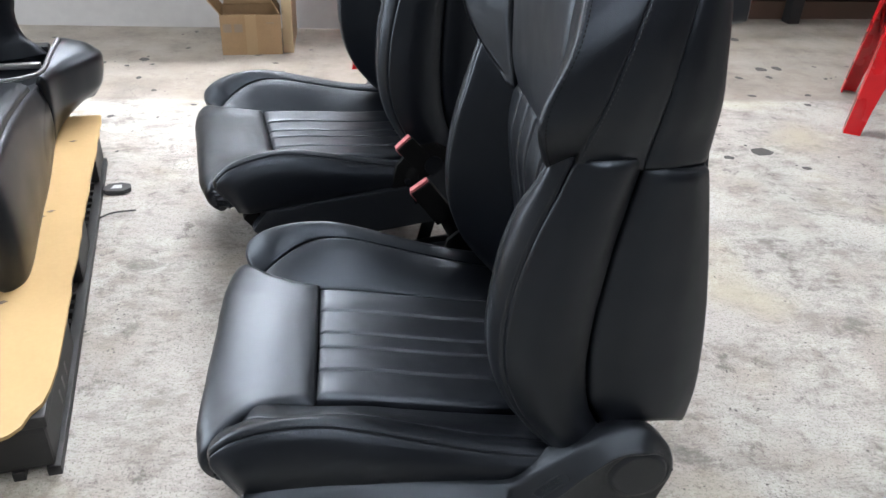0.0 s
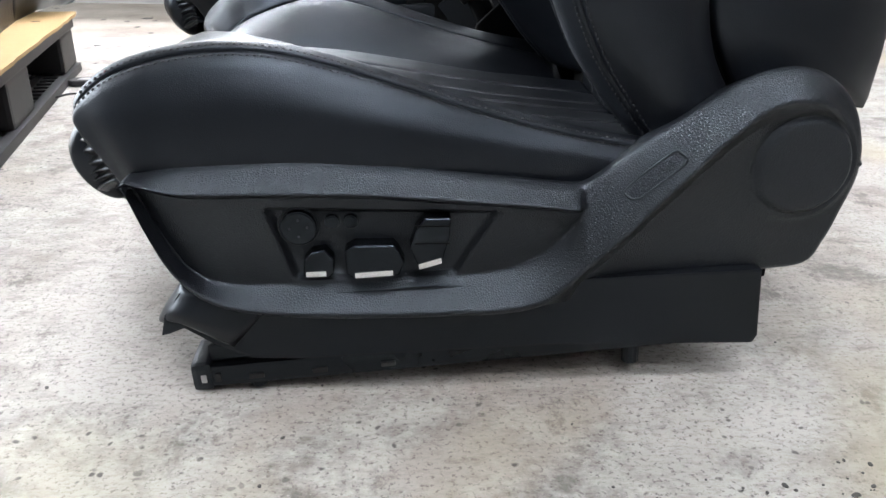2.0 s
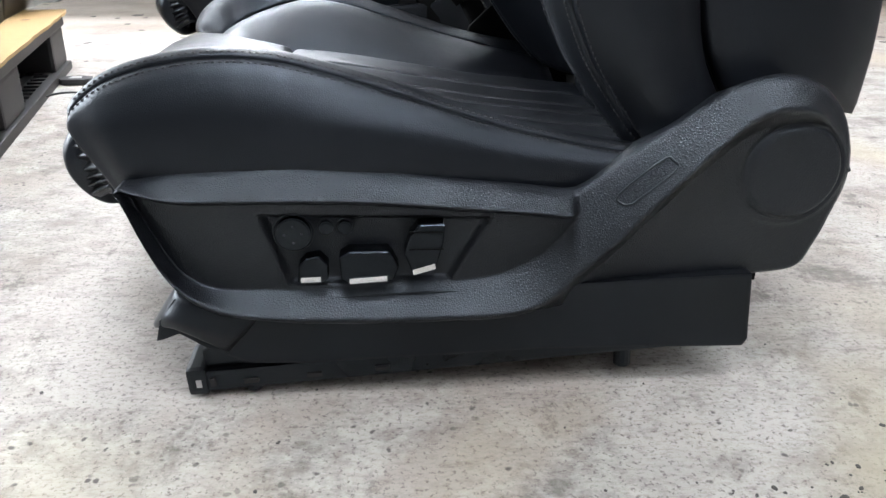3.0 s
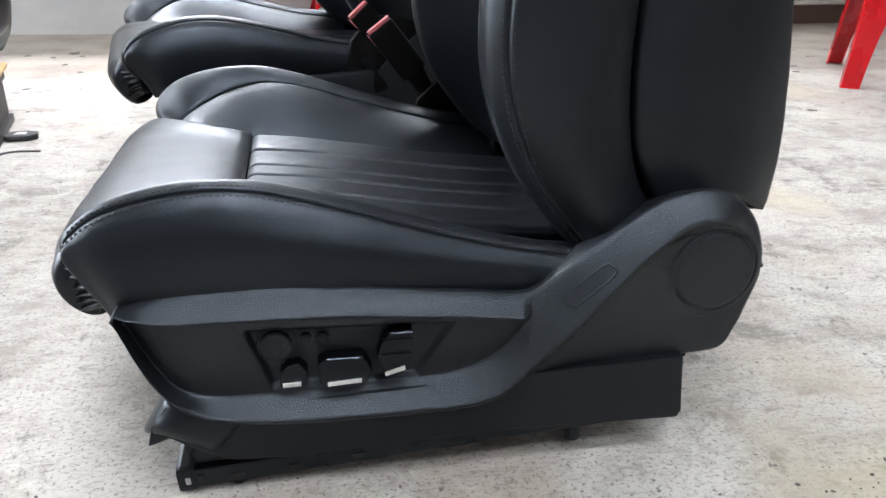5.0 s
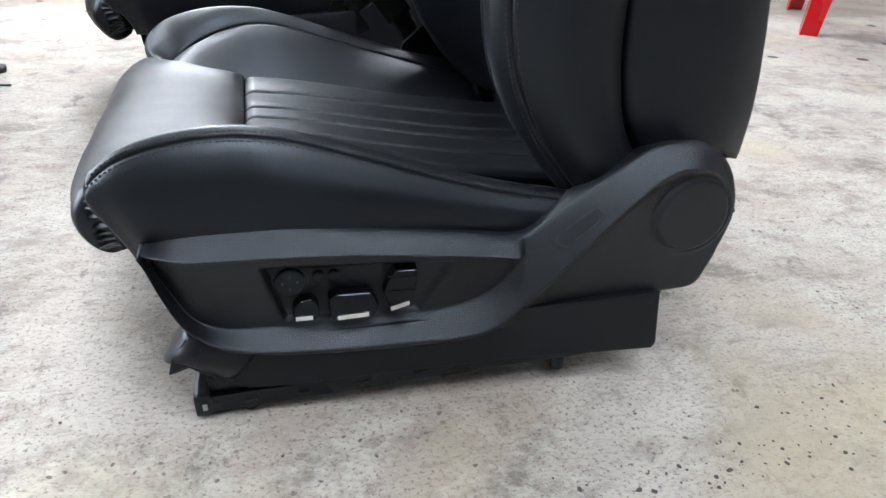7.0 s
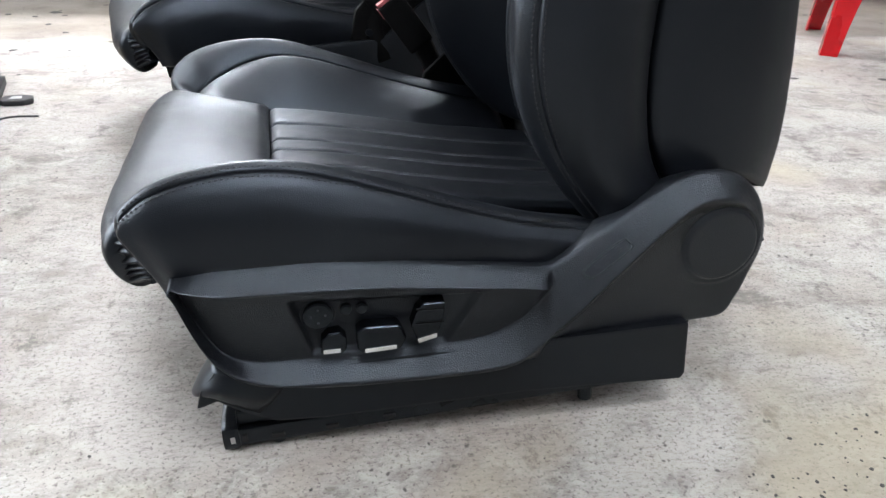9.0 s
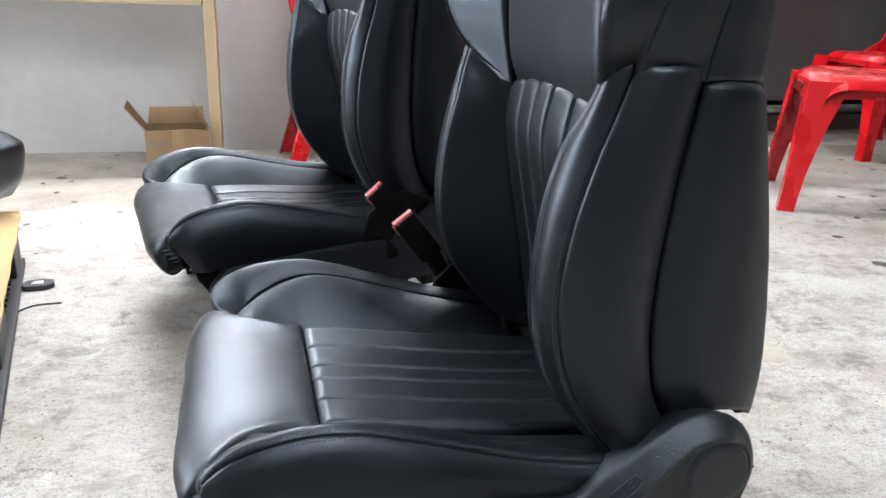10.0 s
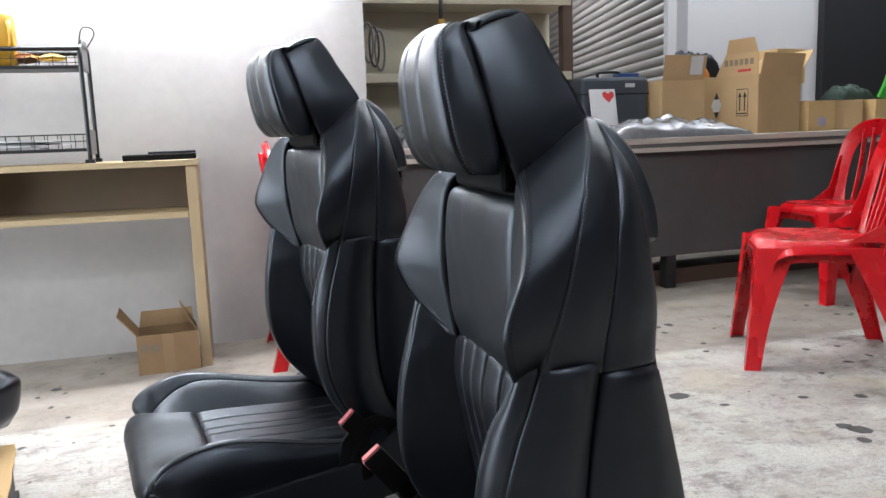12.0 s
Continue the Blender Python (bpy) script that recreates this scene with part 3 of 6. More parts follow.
        ring_pts = [P(x + 0.0066 * math.cos(a), dy - 0.002, 0.163 + 0.0066 * math.sin(a)) for a in np.linspace(0, 2 * math.pi, 25)[:-1]]
        tube("button_ring", ring_pts, 0.0006, M_SMOOTH, b, closed=True, seg=6)

    def rocker(name, shape, tall, strip, label):
        dy = hollow(sum(z for _, z in shape) / len(shape)) + 0.001
        lo = [(x - 0.35, z) for x, z in shape]
        y0, y1 = sorted((side * (dy + 0.002 - 0.315), side * (dy - tall - 0.315)))
        ob = part(name, prism(lo, y0, y1, "y", 0.0028, 3), M_SWITCH, seat, label)
        y0, y1 = sorted((side * (dy - tall + 0.004 - 0.315), side * (dy - tall - 0.0012 - 0.315)))
        part("chrome_strip", prism([(x - 0.35, z) for x, z in strip], y0, y1, "y", 0.0006), M_CHROME, ob, "bright satin chrome strip")
        return ob

    s1 = rocker("thigh_switch", [(0.2005, 0.114), (0.2015, 0.129), (0.208, 0.136), (0.219, 0.138), (0.226, 0.130), (0.226, 0.118), (0.222, 0.113)], 0.013,
                [(0.2030, 0.1145), (0.2030, 0.1195), (0.2195, 0.1200), (0.2195, 0.1150)], "black seat switch with chrome strip")
    s2 = rocker("cushion_switch", [(0.236, 0.118), (0.235, 0.138), (0.243, 0.143), (0.275, 0.143), (0.279, 0.138), (0.284, 0.128), (0.279, 0.116), (0.243, 0.113)], 0.016,
                [(0.2430, 0.1145), (0.2430, 0.1195), (0.2740, 0.1215), (0.2740, 0.1165)], "long black seat switch with chrome strip")
    s3 = rocker("backrest_switch", [(0.288, 0.141), (0.293, 0.158), (0.300, 0.167), (0.321, 0.167), (0.320, 0.150), (0.314, 0.127), (0.296, 0.121)], 0.015,
                [(0.2955, 0.1225), (0.2945, 0.1275), (0.3130, 0.1330), (0.3140, 0.1280)], "upright black backrest switch with chrome strip")
    for z in (0.145, 0.160):
        part("groove", block(0.292 - 0.35, 0.320 - 0.35, *sorted((side * (hollow(0.145) - 0.0152 - 0.315), side * (hollow(0.145) - 0.0135 - 0.315))), z, z + 0.0012), M_FOAM, s3)
    # moulded airbag mark on the arm
    text = bpy.data.curves.new("airbag_mark", "FONT")
    text.body, text.size, text.extrude, text.align_x, text.align_y = "AIRBAG", 0.0102, 0.0016, "CENTER", "CENTER"
    ob = new("airbag_mark", text)
    dep = bpy.context.evaluated_depsgraph_get()
    me = bpy.data.meshes.new_from_object(ob.evaluated_get(dep))
    bpy.data.objects.remove(ob)
    me.materials.clear()
    me.materials.append(M_PLASTIC)
    ob = new("airbag_mark", me)
    ob.parent = trim
    ci = int(np.argmin(abs(xs - 0.486)))
    on_band = lambda i, z: float(np.interp(z, zz[i], depth[i]))
    mid = on_band(ci, 0.199)
    gx = (on_band(ci + 6, 0.199) - on_band(ci - 6, 0.199)) / float(xs[ci + 6] - xs[ci - 6])
    gz = (on_band(ci, 0.204) - on_band(ci, 0.194)) / 0.010
    out_of = Vector((gx, -1.0, gz)).normalized()
    along = Vector((math.cos(radians(41)), 0, math.sin(radians(41))))
    along = (along - out_of * along.dot(out_of)).normalized()
    face = Matrix((along, out_of.cross(along), out_of)).transposed().to_4x4()
    ob.matrix_basis = Matrix.Translation((0.486 - 0.35, mid - 0.315, 0.199)) @ face
    tagged(ob, "raised moulded word on the side cover")
    a, b, r = -0.0225, 0.0225, 0.0066
    loop = [(a + 0.002, -r), (a - 0.004, -r * 0.2), (a, r), (b - 0.002, r), (b + 0.004, r * 0.2), (b, -r)]
    pts = [face @ Vector((u, w, 0)) + Vector((0.486 - 0.35, mid - 0.3152, 0.199)) for u, w in spline(loop + loop[:1], 60)[:-1]]
    tube("airbag_outline", [tuple(q) for q in pts], 0.0010, M_PLASTIC, trim, closed=True, seg=6)
    return trim


def seat_rail(seat, v, x0=0.104, x1=0.56):
    """A pressed steel runner with an upper and a lower channel, end slots and foot bolts."""
    rail = part("seat_rail", block(x0 - 0.35, x1 - 0.35, v - 0.022, v + 0.022, 0.006, 0.026, 0.003), M_STEEL, seat, "black painted steel seat runner")
    rail.matrix_basis = Matrix.Translation((0.11 - 0.35, 0, 0.003)) @ Matrix.Rotation(radians(-4.3), 4, "Y") @ Matrix.Translation((0.35 - 0.11, 0, -0.003))
    part("upper_channel", block(x0 + 0.012 - 0.35, x1 + 0.02 - 0.35, v - 0.015, v + 0.015, 0.0265, 0.044, 0.003), M_STEEL, rail)
    part("end_cap", block(x0 - 0.004 - 0.35, x0 + 0.014 - 0.35, v - 0.024, v + 0.024, 0.004, 0.030, 0.005), M_STEEL, rail)
    # dark blocks draw the shaded slots; the first one is bright metal
    for dx in (0.004, 0.016, 0.045, 0.10, 0.16):
        part("slot", block(x0 + dx - 0.35, x0 + dx + 0.005 + 0.008 * (dx > 0.03) - 0.35, v - 0.0245, v - 0.021, 0.012, 0.020 - 0.004 * (dx > 0.03), 0.001), M_ZINC if dx < 0.01 else M_DARK, rail)
    for x in (0.155, 0.491):
        part("foot_bolt", disc((x - 0.35, v - 0.012, 0.008 if x < 0.3 else -0.001), 0.008, 0.016 if x < 0.3 else 0.024, "z", 12, 0.001), M_STEEL, rail)
    return rail


def car_seat(m, side, label, lift=0.0, nod=0.0):
    """One bucket seat with its cushion, backrest, headrest, covers and runners. side 1: the controls face -y.
    lift and nod: how far its height motor has raised it over the runners and tipped it forward."""
    seat = tagged(new("car_seat"), label, "car seat", "pair of car seats")
    seat.matrix_basis = m
    L = lambda x, y, z: (x - 0.35, y, z)
    fl = lambda x: float(curve(FLOORLINE, [x])[0])
    cr = lambda x: float(curve(CREST, [x])[0])

    # cushion: thigh pad
    prof = [(0.060, 0.146), (0.020, 0.148), (-0.003, 0.170), (-0.0105, 0.203), (0.010, 0.2295), (0.062, 0.2375), (0.120, 0.2325), (0.163, 0.2225)]
    cols = [-0.155, -0.10, 0.0, 0.10, 0.155]
    rows = [[L(x + (0.012 if abs(y) > 0.15 else 0.0) * (x < 0.03), y * (1.03 + 0.54 * (1 - float(smooth(-0.02, 0.11, x)))), z + (0.004 if abs(y) > 0.15 else 0) * (x > 0.03)) for y in cols] for x, z in prof]
    pad = panel("thigh_pad", rows, M_LEATHER, seat, (-0.4, 0, 1), 56, 44, side=side, depth=0.006, radius=0.016, wrinkle=0.0011, label="smooth black leather thigh pad")
    # cushion: sewn insert
    xs = [0.163, 0.20, 0.26, 0.33, 0.40, 0.47, 0.545]
    lines = [-0.078, -0.019, 0.021, 0.083]
    rows = [[L(x, y, fl(x) + 0.006 * (abs(y) / 0.145) ** 2) for y in (-0.145, -0.07, 0.0, 0.07, 0.145)] for x in xs]
    ins = panel("cushion_insert", rows, M_PERF, seat, (0, 0, 1), 60, 150, side=side, depth=0.007, radius=0.012, relief=pleats(lines, 0.145), wrinkle=0.001, label="sewn perforated leather cushion insert with raised channels")
    for y in lines:
        for off in (-0.0046, 0.0046):
            v = (y + off) / 0.29 + 0.5
            stitches("stitching", ins, [(0.03, v), (0.5, v), (0.97, v)], seat)

    for s in (-1, 1):
        ss = s * side * -1          # s = -1 is the side of the controls
        mir = side if s == -1 else -side
        # bolster: inner face from the insert up to the piping, top strip over the crest, outer face
        turn_in = lambda x: 1 - float(smooth(0.05, 0.15, x))
        pipe = lambda x: float(curve(PIPING, [max(x, 0.05)])[0]) + 0.020 * turn_in(x)
        pipe_v = lambda x: -(0.235 - 0.042 * turn_in(x))
        inner, strip, outer = [], [], []
        for x in [0.050, 0.072, 0.10, 0.135, 0.18, 0.23, 0.29, 0.36, 0.43, 0.52]:
            b = -(0.156 - 0.006 * smooth(0.1, 0.2, x))
            pz = pipe(x)
            bz = min(fl(x) - 0.006, pz - 0.008)
            pv = pipe_v(x)
            inner.append([L(x, b, bz), L(x, b + (pv - b) * 0.38, bz + (pz - bz) * 0.44), L(x, b + (pv - b) * 0.73, bz + (pz - bz) * 0.80), L(x, pv, pz)])
        for x, z in ((0.034, 0.206), (0.0235, 0.222), (0.021, 0.240)):
            strip.append([L(x + 0.026, -0.192, z - 0.010), L(x + 0.006, -0.230, z - 0.002), L(x, -0.257, z), L(x + 0.005, -0.273, z)])
        for x in [0.030, 0.055, 0.09, 0.135, 0.18, 0.23, 0.29, 0.36, 0.43, 0.52]:
            cz = cr(x)
            back_off = 0.030 * (1 - smooth(0.04, 0.17, x))
            pz = min(pipe(x + back_off), cz - 0.008)
            pv = pipe_v(x + back_off) - 0.0005
            strip.append([L(x + back_off, pv, pz), L(x + back_off * 0.38, pv * 0.5 - 0.1305, pz + (cz - pz) * 0.66), L(x, -0.261, cz), L(x, -0.273, cz - 0.0045)])
        for x in [0.026, 0.034, 0.055, 0.09, 0.135, 0.18, 0.23, 0.29, 0.36, 0.43, 0.52]:
            cz = cr(x) - 0.006
            lowz = 0.184
            tuck = 0.006 * (1 - smooth(0.026, 0.06, x))
            rake = 0.036 * (1 - smooth(0.026, 0.115, x))
            fat = min(1.0, (cz - lowz) / 0.09)
            outer.append([L(x, -0.2735, cz), L(x, -0.2745 - 0.0115 * fat + tuck * 0.5, cz - 0.013 * fat - 0.001), L(x + 0.30 * rake, -0.277 - 0.020 * fat + tuck, cz - (cz - lowz) * 0.42), L(x + 0.78 * rake, -0.279 - 0.020 * fat + tuck, lowz + 0.012 * fat), L(x + rake, -0.277 - 0.014 * fat + tuck, lowz - 0.014)])
        panel("cushion_bolster", inner, M_LEATHER, seat, (0, 0.5, 1), 56, 26, side=mir, sink=(0.5, 1, 1, 0.6), depth=0.0025, radius=0.004, wrinkle=0.0005)
        sh = panel("bolster_top", strip, M_LEATHER, seat, (-0.2, -0.1, 1), 84, 22, side=mir, sink=(0, 1, 0.6, 0.4), depth=0.0025, radius=0.0035, wrinkle=0.0004)
        stitches("stitching", sh, [(0.26, 0.90), (0.6, 0.90), (0.985, 0.90)], seat, M_DARKTHREAD)
        sh = panel("cushion_side", outer, M_LEATHER, seat, (0, -1, 0.2), 72, 44, side=mir, sink=(0.3, 1, 0.5, 0.5), depth=0.0030, radius=0.0045, wrinkle=0.0004)
        stitches("stitching", sh, [(0.03, 0.075), (0.5, 0.07), (0.985, 0.07)], seat, M_DARKTHREAD)
        # gathered end of the thigh pad
        rows = []
        for a in np.linspace(0, 1, 7):
            rows.append([L(0.004 + 0.012 * a, -0.222, 0.216 - 0.060 * a), L(0.014 + 0.010 * a, -0.238, 0.217 - 0.055 * a), L(0.026 + 0.012 * a, -0.250, 0.216 - 0.046 * a), L(0.044, -0.260, 0.214 - 0.040 * a)])
        panel("gathered_end", rows, M_LEATHER, seat, (-0.3, -1, 0), 60, 16, side=mir, depth=0.003, radius=0.01, wrinkle=0.001,
              relief=lambda u, v, lu, lv: 0.0026 * np.sin(u * 40 + 5 * v + 1.5 * np.sin(u * 9)) * np.sin(np.pi * v) ** 0.6)
        # back: lower bolster, crest strip and outer face
        front = [(0.185, 0.515), (0.21, 0.490), (0.235, 0.468), (0.274, 0.438), (0.328, 0.410), (0.40, 0.396), (0.48, 0.398), (0.56, 0.413), (0.62, 0.432), (0.668, 0.449)]
        insx = [(0.17, 0.540), (0.25, 0.527), (0.35, 0.510), (0.45, 0.496), (0.55, 0.490), (0.62, 0.494)]
        seam = [(0.185, 0.590), (0.21, 0.584), (0.25, 0.566), (0.283, 0.546), (0.332, 0.532), (0.416, 0.526), (0.50, 0.530), (0.58, 0.538), (0.668, 0.551)]
        inner, strip, outer = [], [], []
        for k, z in enumerate([0.190, 0.215, 0.245, 0.29, 0.35, 0.42, 0.50, 0.57, 0.63, 0.673]):
            fx, ix, sx = (float(curve(t, [z])[0]) for t in (front, insx, seam))
            half = 0.140 + 0.034 * smooth(0.2, 0.6, z)
            fv = -(0.214 + 0.030 * smooth(0.56, 0.665, z))
            bend = 0.0 if z < 0.60 else 0.010
            zi = z - 0.065 * smooth(0.55, 0.682, z)
            inner.append([L(ix + 0.012, -half, zi), L(ix - (ix - fx) * 0.45, -(half + (-fv - half) * 0.45), (z + zi) / 2), L(fx + 0.004, fv + 0.010, z), L(fx, fv, z)])
            tx, tv = fx + 0.014 + 0.004 * smooth(0.4, 0.6, z), -(0.262 + 0.006 * smooth(0.4, 0.6, z))
            strip.append([L(fx, fv, z), L(fx - 0.001, (fv + tv) / 2 - 0.002, z), L(tx, tv, z)])
            outer.append([L(tx, tv, z), L(tx + (sx - tx) * 0.35, -0.283, z), L(tx + (sx - tx) * 0.72, -0.280, z), L(sx, -0.262, z)])
        panel("back_bolster", inner, M_LEATHER, seat, (-0.6, 0.8, 0), 60, 26, side=mir, depth=0.003, radius=0.010, wrinkle=0.001)
        sh = panel("bolster_strip", strip, M_LEATHER, seat, (-1, -0.4, 0), 60, 12, side=mir, depth=0.003, sink=(1, 0, 1, 1), radius=0.006, wrinkle=0.0006)
        stitches("stitching", sh, [(0.02, 0.10), (0.5, 0.10), (0.98, 0.10)], seat, M_DARKTHREAD)
        stitches("stitching", sh, [(0.02, 0.88), (0.5, 0.88), (0.98, 0.88)], seat, M_DARKTHREAD)
        sh = panel("bolster_side", outer, M_LEATHER, seat, (0, -1, 0), 60, 34, side=mir, sink=(0.6, 0.6, 0.5, 0.7), depth=0.004, radius=0.005, wrinkle=0.0008)
        stitches("stitching", sh, [(0.02, 0.04), (0.5, 0.04), (0.98, 0.04)], seat, M_DARKTHREAD)
        # back: rear side panel below the step
        rear = [(0.225, 0.700), (0.311, 0.702), (0.418, 0.690), (0.53, 0.669), (0.652, 0.641)]
        rows = []
        for a in np.linspace(0, 1, 8):
            rear_z = 0.237 + (0.652 - 0.237) * a
            front_z = 0.246 + (0.660 - 0.246) * a
            sx, rx = float(curve(seam, [front_z])[0]), float(curve(rear, [rear_z])[0])
            bow = 0.022 * (1 - a) ** 6
            rows.append([L(sx, -0.262, front_z), L(sx + (rx - sx) * 0.3, -0.270, front_z * 0.7 + rear_z * 0.3 + bow), L(sx + (rx - sx) * 0.7, -0.262, front_z * 0.3 + rear_z * 0.7 + bow * 0.8), L(rx - 0.004, -0.243, rear_z), L(rx, -0.232, rear_z)])
        panel("rear_side", rows, M_LEATHER, seat, (0.1, -1, 0), 44, 30, side=mir, sink=(0.4, 1, 1, 0), depth=0.005, radius=0.012, wrinkle=0.0006)
        # shoulder wing: inner face, front face, side face, rear face
        crest = [L(0.480, -0.166, 0.604), L(0.440, -0.250, 0.652), L(0.418, -0.288, 0.698), L(0.416, -0.294, 0.735), L(0.442, -0.286, 0.800), L(0.461, -0.242, 0.855), L(0.476, -0.186, 0.886), L(0.500, -0.124, 0.896)]
        root = [L(0.486, -0.148, 0.600), L(0.480, -0.156, 0.65), L(0.474, -0.162, 0.70), L(0.472, -0.163, 0.735), L(0.472, -0.163, 0.80), L(0.478, -0.161, 0.85), L(0.488, -0.142, 0.878), L(0.508, -0.122, 0.890)]
        sew = [L(0.466, -0.268, 0.664), L(0.472, -0.284, 0.700), L(0.480, -0.294, 0.735), L(0.493, -0.294, 0.780), L(0.508, -0.288, 0.832), L(0.526, -0.268, 0.885), L(0.554, -0.222, 0.938), L(0.584, -0.152, 0.966)]
        back = [L(0.549, -0.268, 0.656), L(0.552, -0.270, 0.69), L(0.555, -0.278, 0.73), L(0.559, -0.281, 0.77), L(0.566, -0.276, 0.82), L(0.575, -0.262, 0.862), L(0.586, -0.226, 0.91), L(0.597, -0.160, 0.960)]
        hind = [L(0.637, -0.240, 0.652), L(0.638, -0.241, 0.69), L(0.636, -0.246, 0.73), L(0.632, -0.244, 0.77), L(0.627, -0.238, 0.82), L(0.622, -0.228, 0.862), L(0.616, -0.205, 0.905), L(0.603, -0.150, 0.954)]
        half = lambda a, b, f, push: [tuple(a[i][k] * (1 - f) + b[i][k] * f + push[k] for k in range(3)) for i in range(len(a))]
        cols = [root, half(root, crest, 0.5, (-0.001, 0, 0)), half(root, crest, 0.85, (-0.002, 0.001, 0)), crest]
        panel("wing_inner", [list(r) for r in zip(*cols)], M_LEATHER, seat, (-0.5, 1, 0), 50, 22, side=mir, sink=(0, 0.5, 1, 0.5), depth=0.003, radius=0.006, skirt=0.005, wrinkle=0.0004)
        cols = [crest, half(crest, sew, 0.3, (0, -0.002, 0)), half(crest, sew, 0.65, (0, -0.002, 0)), sew]
        sh = panel("wing_front", [list(r) for r in zip(*cols)], M_LEATHER, seat, (-0.5, -1, 0), 56, 34, side=mir, sink=(0.5, 0.7, 1, 0.8), depth=0.002, radius=0.005, skirt=0.008, wrinkle=0.0006)
        stitches("stitching", sh, [(0.05, 0.05), (0.5, 0.045), (0.97, 0.05)], seat, M_DARKTHREAD)
        stitches("stitching", sh, [(0.05, 0.13), (0.5, 0.11), (0.97, 0.13)], seat, M_FOAM)
        cols = [sew, half(sew, back, 0.5, (0.0, -0.004, 0)), back]
        sh = panel("wing_side", [list(r) for r in zip(*cols)], M_LEATHER, seat, (0, -1, 0.2), 56, 26, side=mir, sink=(0.5, 0.5, 0.8, 1), depth=0.002, radius=0.005, skirt=0.010, wrinkle=0.0006)
        stitches("stitching", sh, [(0.02, 0.05), (0.5, 0.05), (0.98, 0.05)], seat, M_THREAD)
        cols = [back, half(back, hind, 0.4, (0.0, -0.008, 0)), half(back, hind, 0.8, (0.0, -0.006, 0)), hind]
        panel("shoulder_rear", [list(r) for r in zip(*cols)], M_LEATHER, seat, (0.3, -1, 0.2), 50, 24, side=mir, sink=(1, 0.5, 1, 0.4), depth=0.003, radius=0.007, skirt=0.012, wrinkle=0.0005)

    # back: sewn lower insert
    rows = []
    for z in (0.165, 0.22, 0.30, 0.38, 0.46, 0.54, 0.585, 0.610):
        x = float(curve(insx, [z])[0])
        half_w = 0.140 + 0.034 * smooth(0.2, 0.6, z)
        swell = 0.016 * smooth(0.40, 0.55, z) * (1 - 0.7 * smooth(0.56, 0.61, z))
        arch = 0.022 * smooth(0.50, 0.61, z)
        rows.append([L(x + 0.006 * (y * y) - swell * (1 - 0.5 * y * y), y * half_w, z + arch * (1 - y * y)) for y in (-1, -0.5, 0, 0.5, 1)])
    lines = [-0.50, -0.14, 0.14, 0.50]
    low = panel("back_insert", rows, M_LEATHER, seat, (-1, 0, 0), 60, 150, side=side, depth=0.010, radius=0.016, relief=pleats(lines, 1.0, 0.0045, 0.045, 0.0040), wrinkle=0.0006, label="sewn leather back insert with raised channels")
    for y in lines:
        for off in (-0.030, 0.030):
            v = 0.5 + (y + off) / 2
            stitches("stitching", low, [(0.03, v), (0.5, v), (0.97, v)], seat)
    rows = []
    for z, x, hw in ((0.598, 0.492, 0.152), (0.65, 0.476, 0.158), (0.72, 0.470, 0.161), (0.79, 0.469, 0.161), (0.845, 0.475, 0.158), (0.868, 0.490, 0.152)):
        rows.append([L(x + 0.004 * y * y, y * hw, z) for y in (-1, -0.5, 0, 0.5, 1)])
    panel("upper_insert", rows, M_PERF, seat, (-1, 0, 0), 44, 44, side=side, depth=0.008, radius=0.014, wrinkle=0.0007, label="smooth perforated upper back panel")
    # neck below the headrest
    part("neck_filler", block(0.505 - 0.35, 0.60 - 0.35, -0.14, 0.14, 0.80, 0.95, 0.01), M_FOAM, seat)

    # headrest
    head = part("headrest", prism([(0.505 - 0.35, 0.885), (0.475 - 0.35, 0.93), (0.458 - 0.35, 1.02), (0.452 - 0.35, 1.070), (0.470 - 0.35, 1.088), (0.515 - 0.35, 1.094), (0.55 - 0.35, 1.04), (0.58 - 0.35, 0.968), (0.55 - 0.35, 0.92)], -0.084, 0.084, "y", 0.004), M_FOAM, seat, "black leather headrest with raised front pad")
    for s in (-1, 1):
        mir = side if s == -1 else -side
        rim = [L(0.498, -0.132, 0.880), L(0.474, -0.138, 0.938), L(0.461, -0.136, 0.976), L(0.451, -0.127, 1.026), L(0.445, -0.116, 1.056), L(0.440, -0.100, 1.080)]
        tail = [L(0.592, -0.142, 0.952), L(0.585, -0.138, 0.980), L(0.572, -0.130, 1.01), L(0.555, -0.118, 1.045), L(0.539, -0.102, 1.086), L(0.525, -0.086, 1.109)]
        mid = [tuple(a * 0.5 + b * 0.5 + p for a, b, p in zip(q, r, (0, -0.008, 0))) for q, r in zip(rim, tail)]
        panel("headrest_side", [list(r) for r in zip(rim, mid, tail)], M_LEATHER, head, (0, -1, 0.3), 44, 30, side=mir, sink=(0, 0.4, 0.8, 0.5), depth=0.003, radius=0.006, wrinkle=0.0005)
    part("headrest_base", block(0.482 - 0.35, 0.585 - 0.35, -0.110, 0.110, 0.868, 0.93, 0.012, 3), M_FOAM, head)
    # top and rear of the headrest
    rows = []
    for x, z, w in ((0.436, 1.062, 0.101), (0.443, 1.083, 0.098), (0.462, 1.097, 0.094), (0.485, 1.106, 0.090), (0.507, 1.111, 0.087), (0.527, 1.108, 0.088), (0.542, 1.084, 0.102), (0.558, 1.043, 0.118), (0.575, 1.008, 0.130), (0.593, 0.966, 0.141), (0.596, 0.93, 0.15)):
        rows.append([L(x, y * w, z + 0.007 * (1 - y * y)) for y in (-1, -0.5, 0, 0.5, 1)])
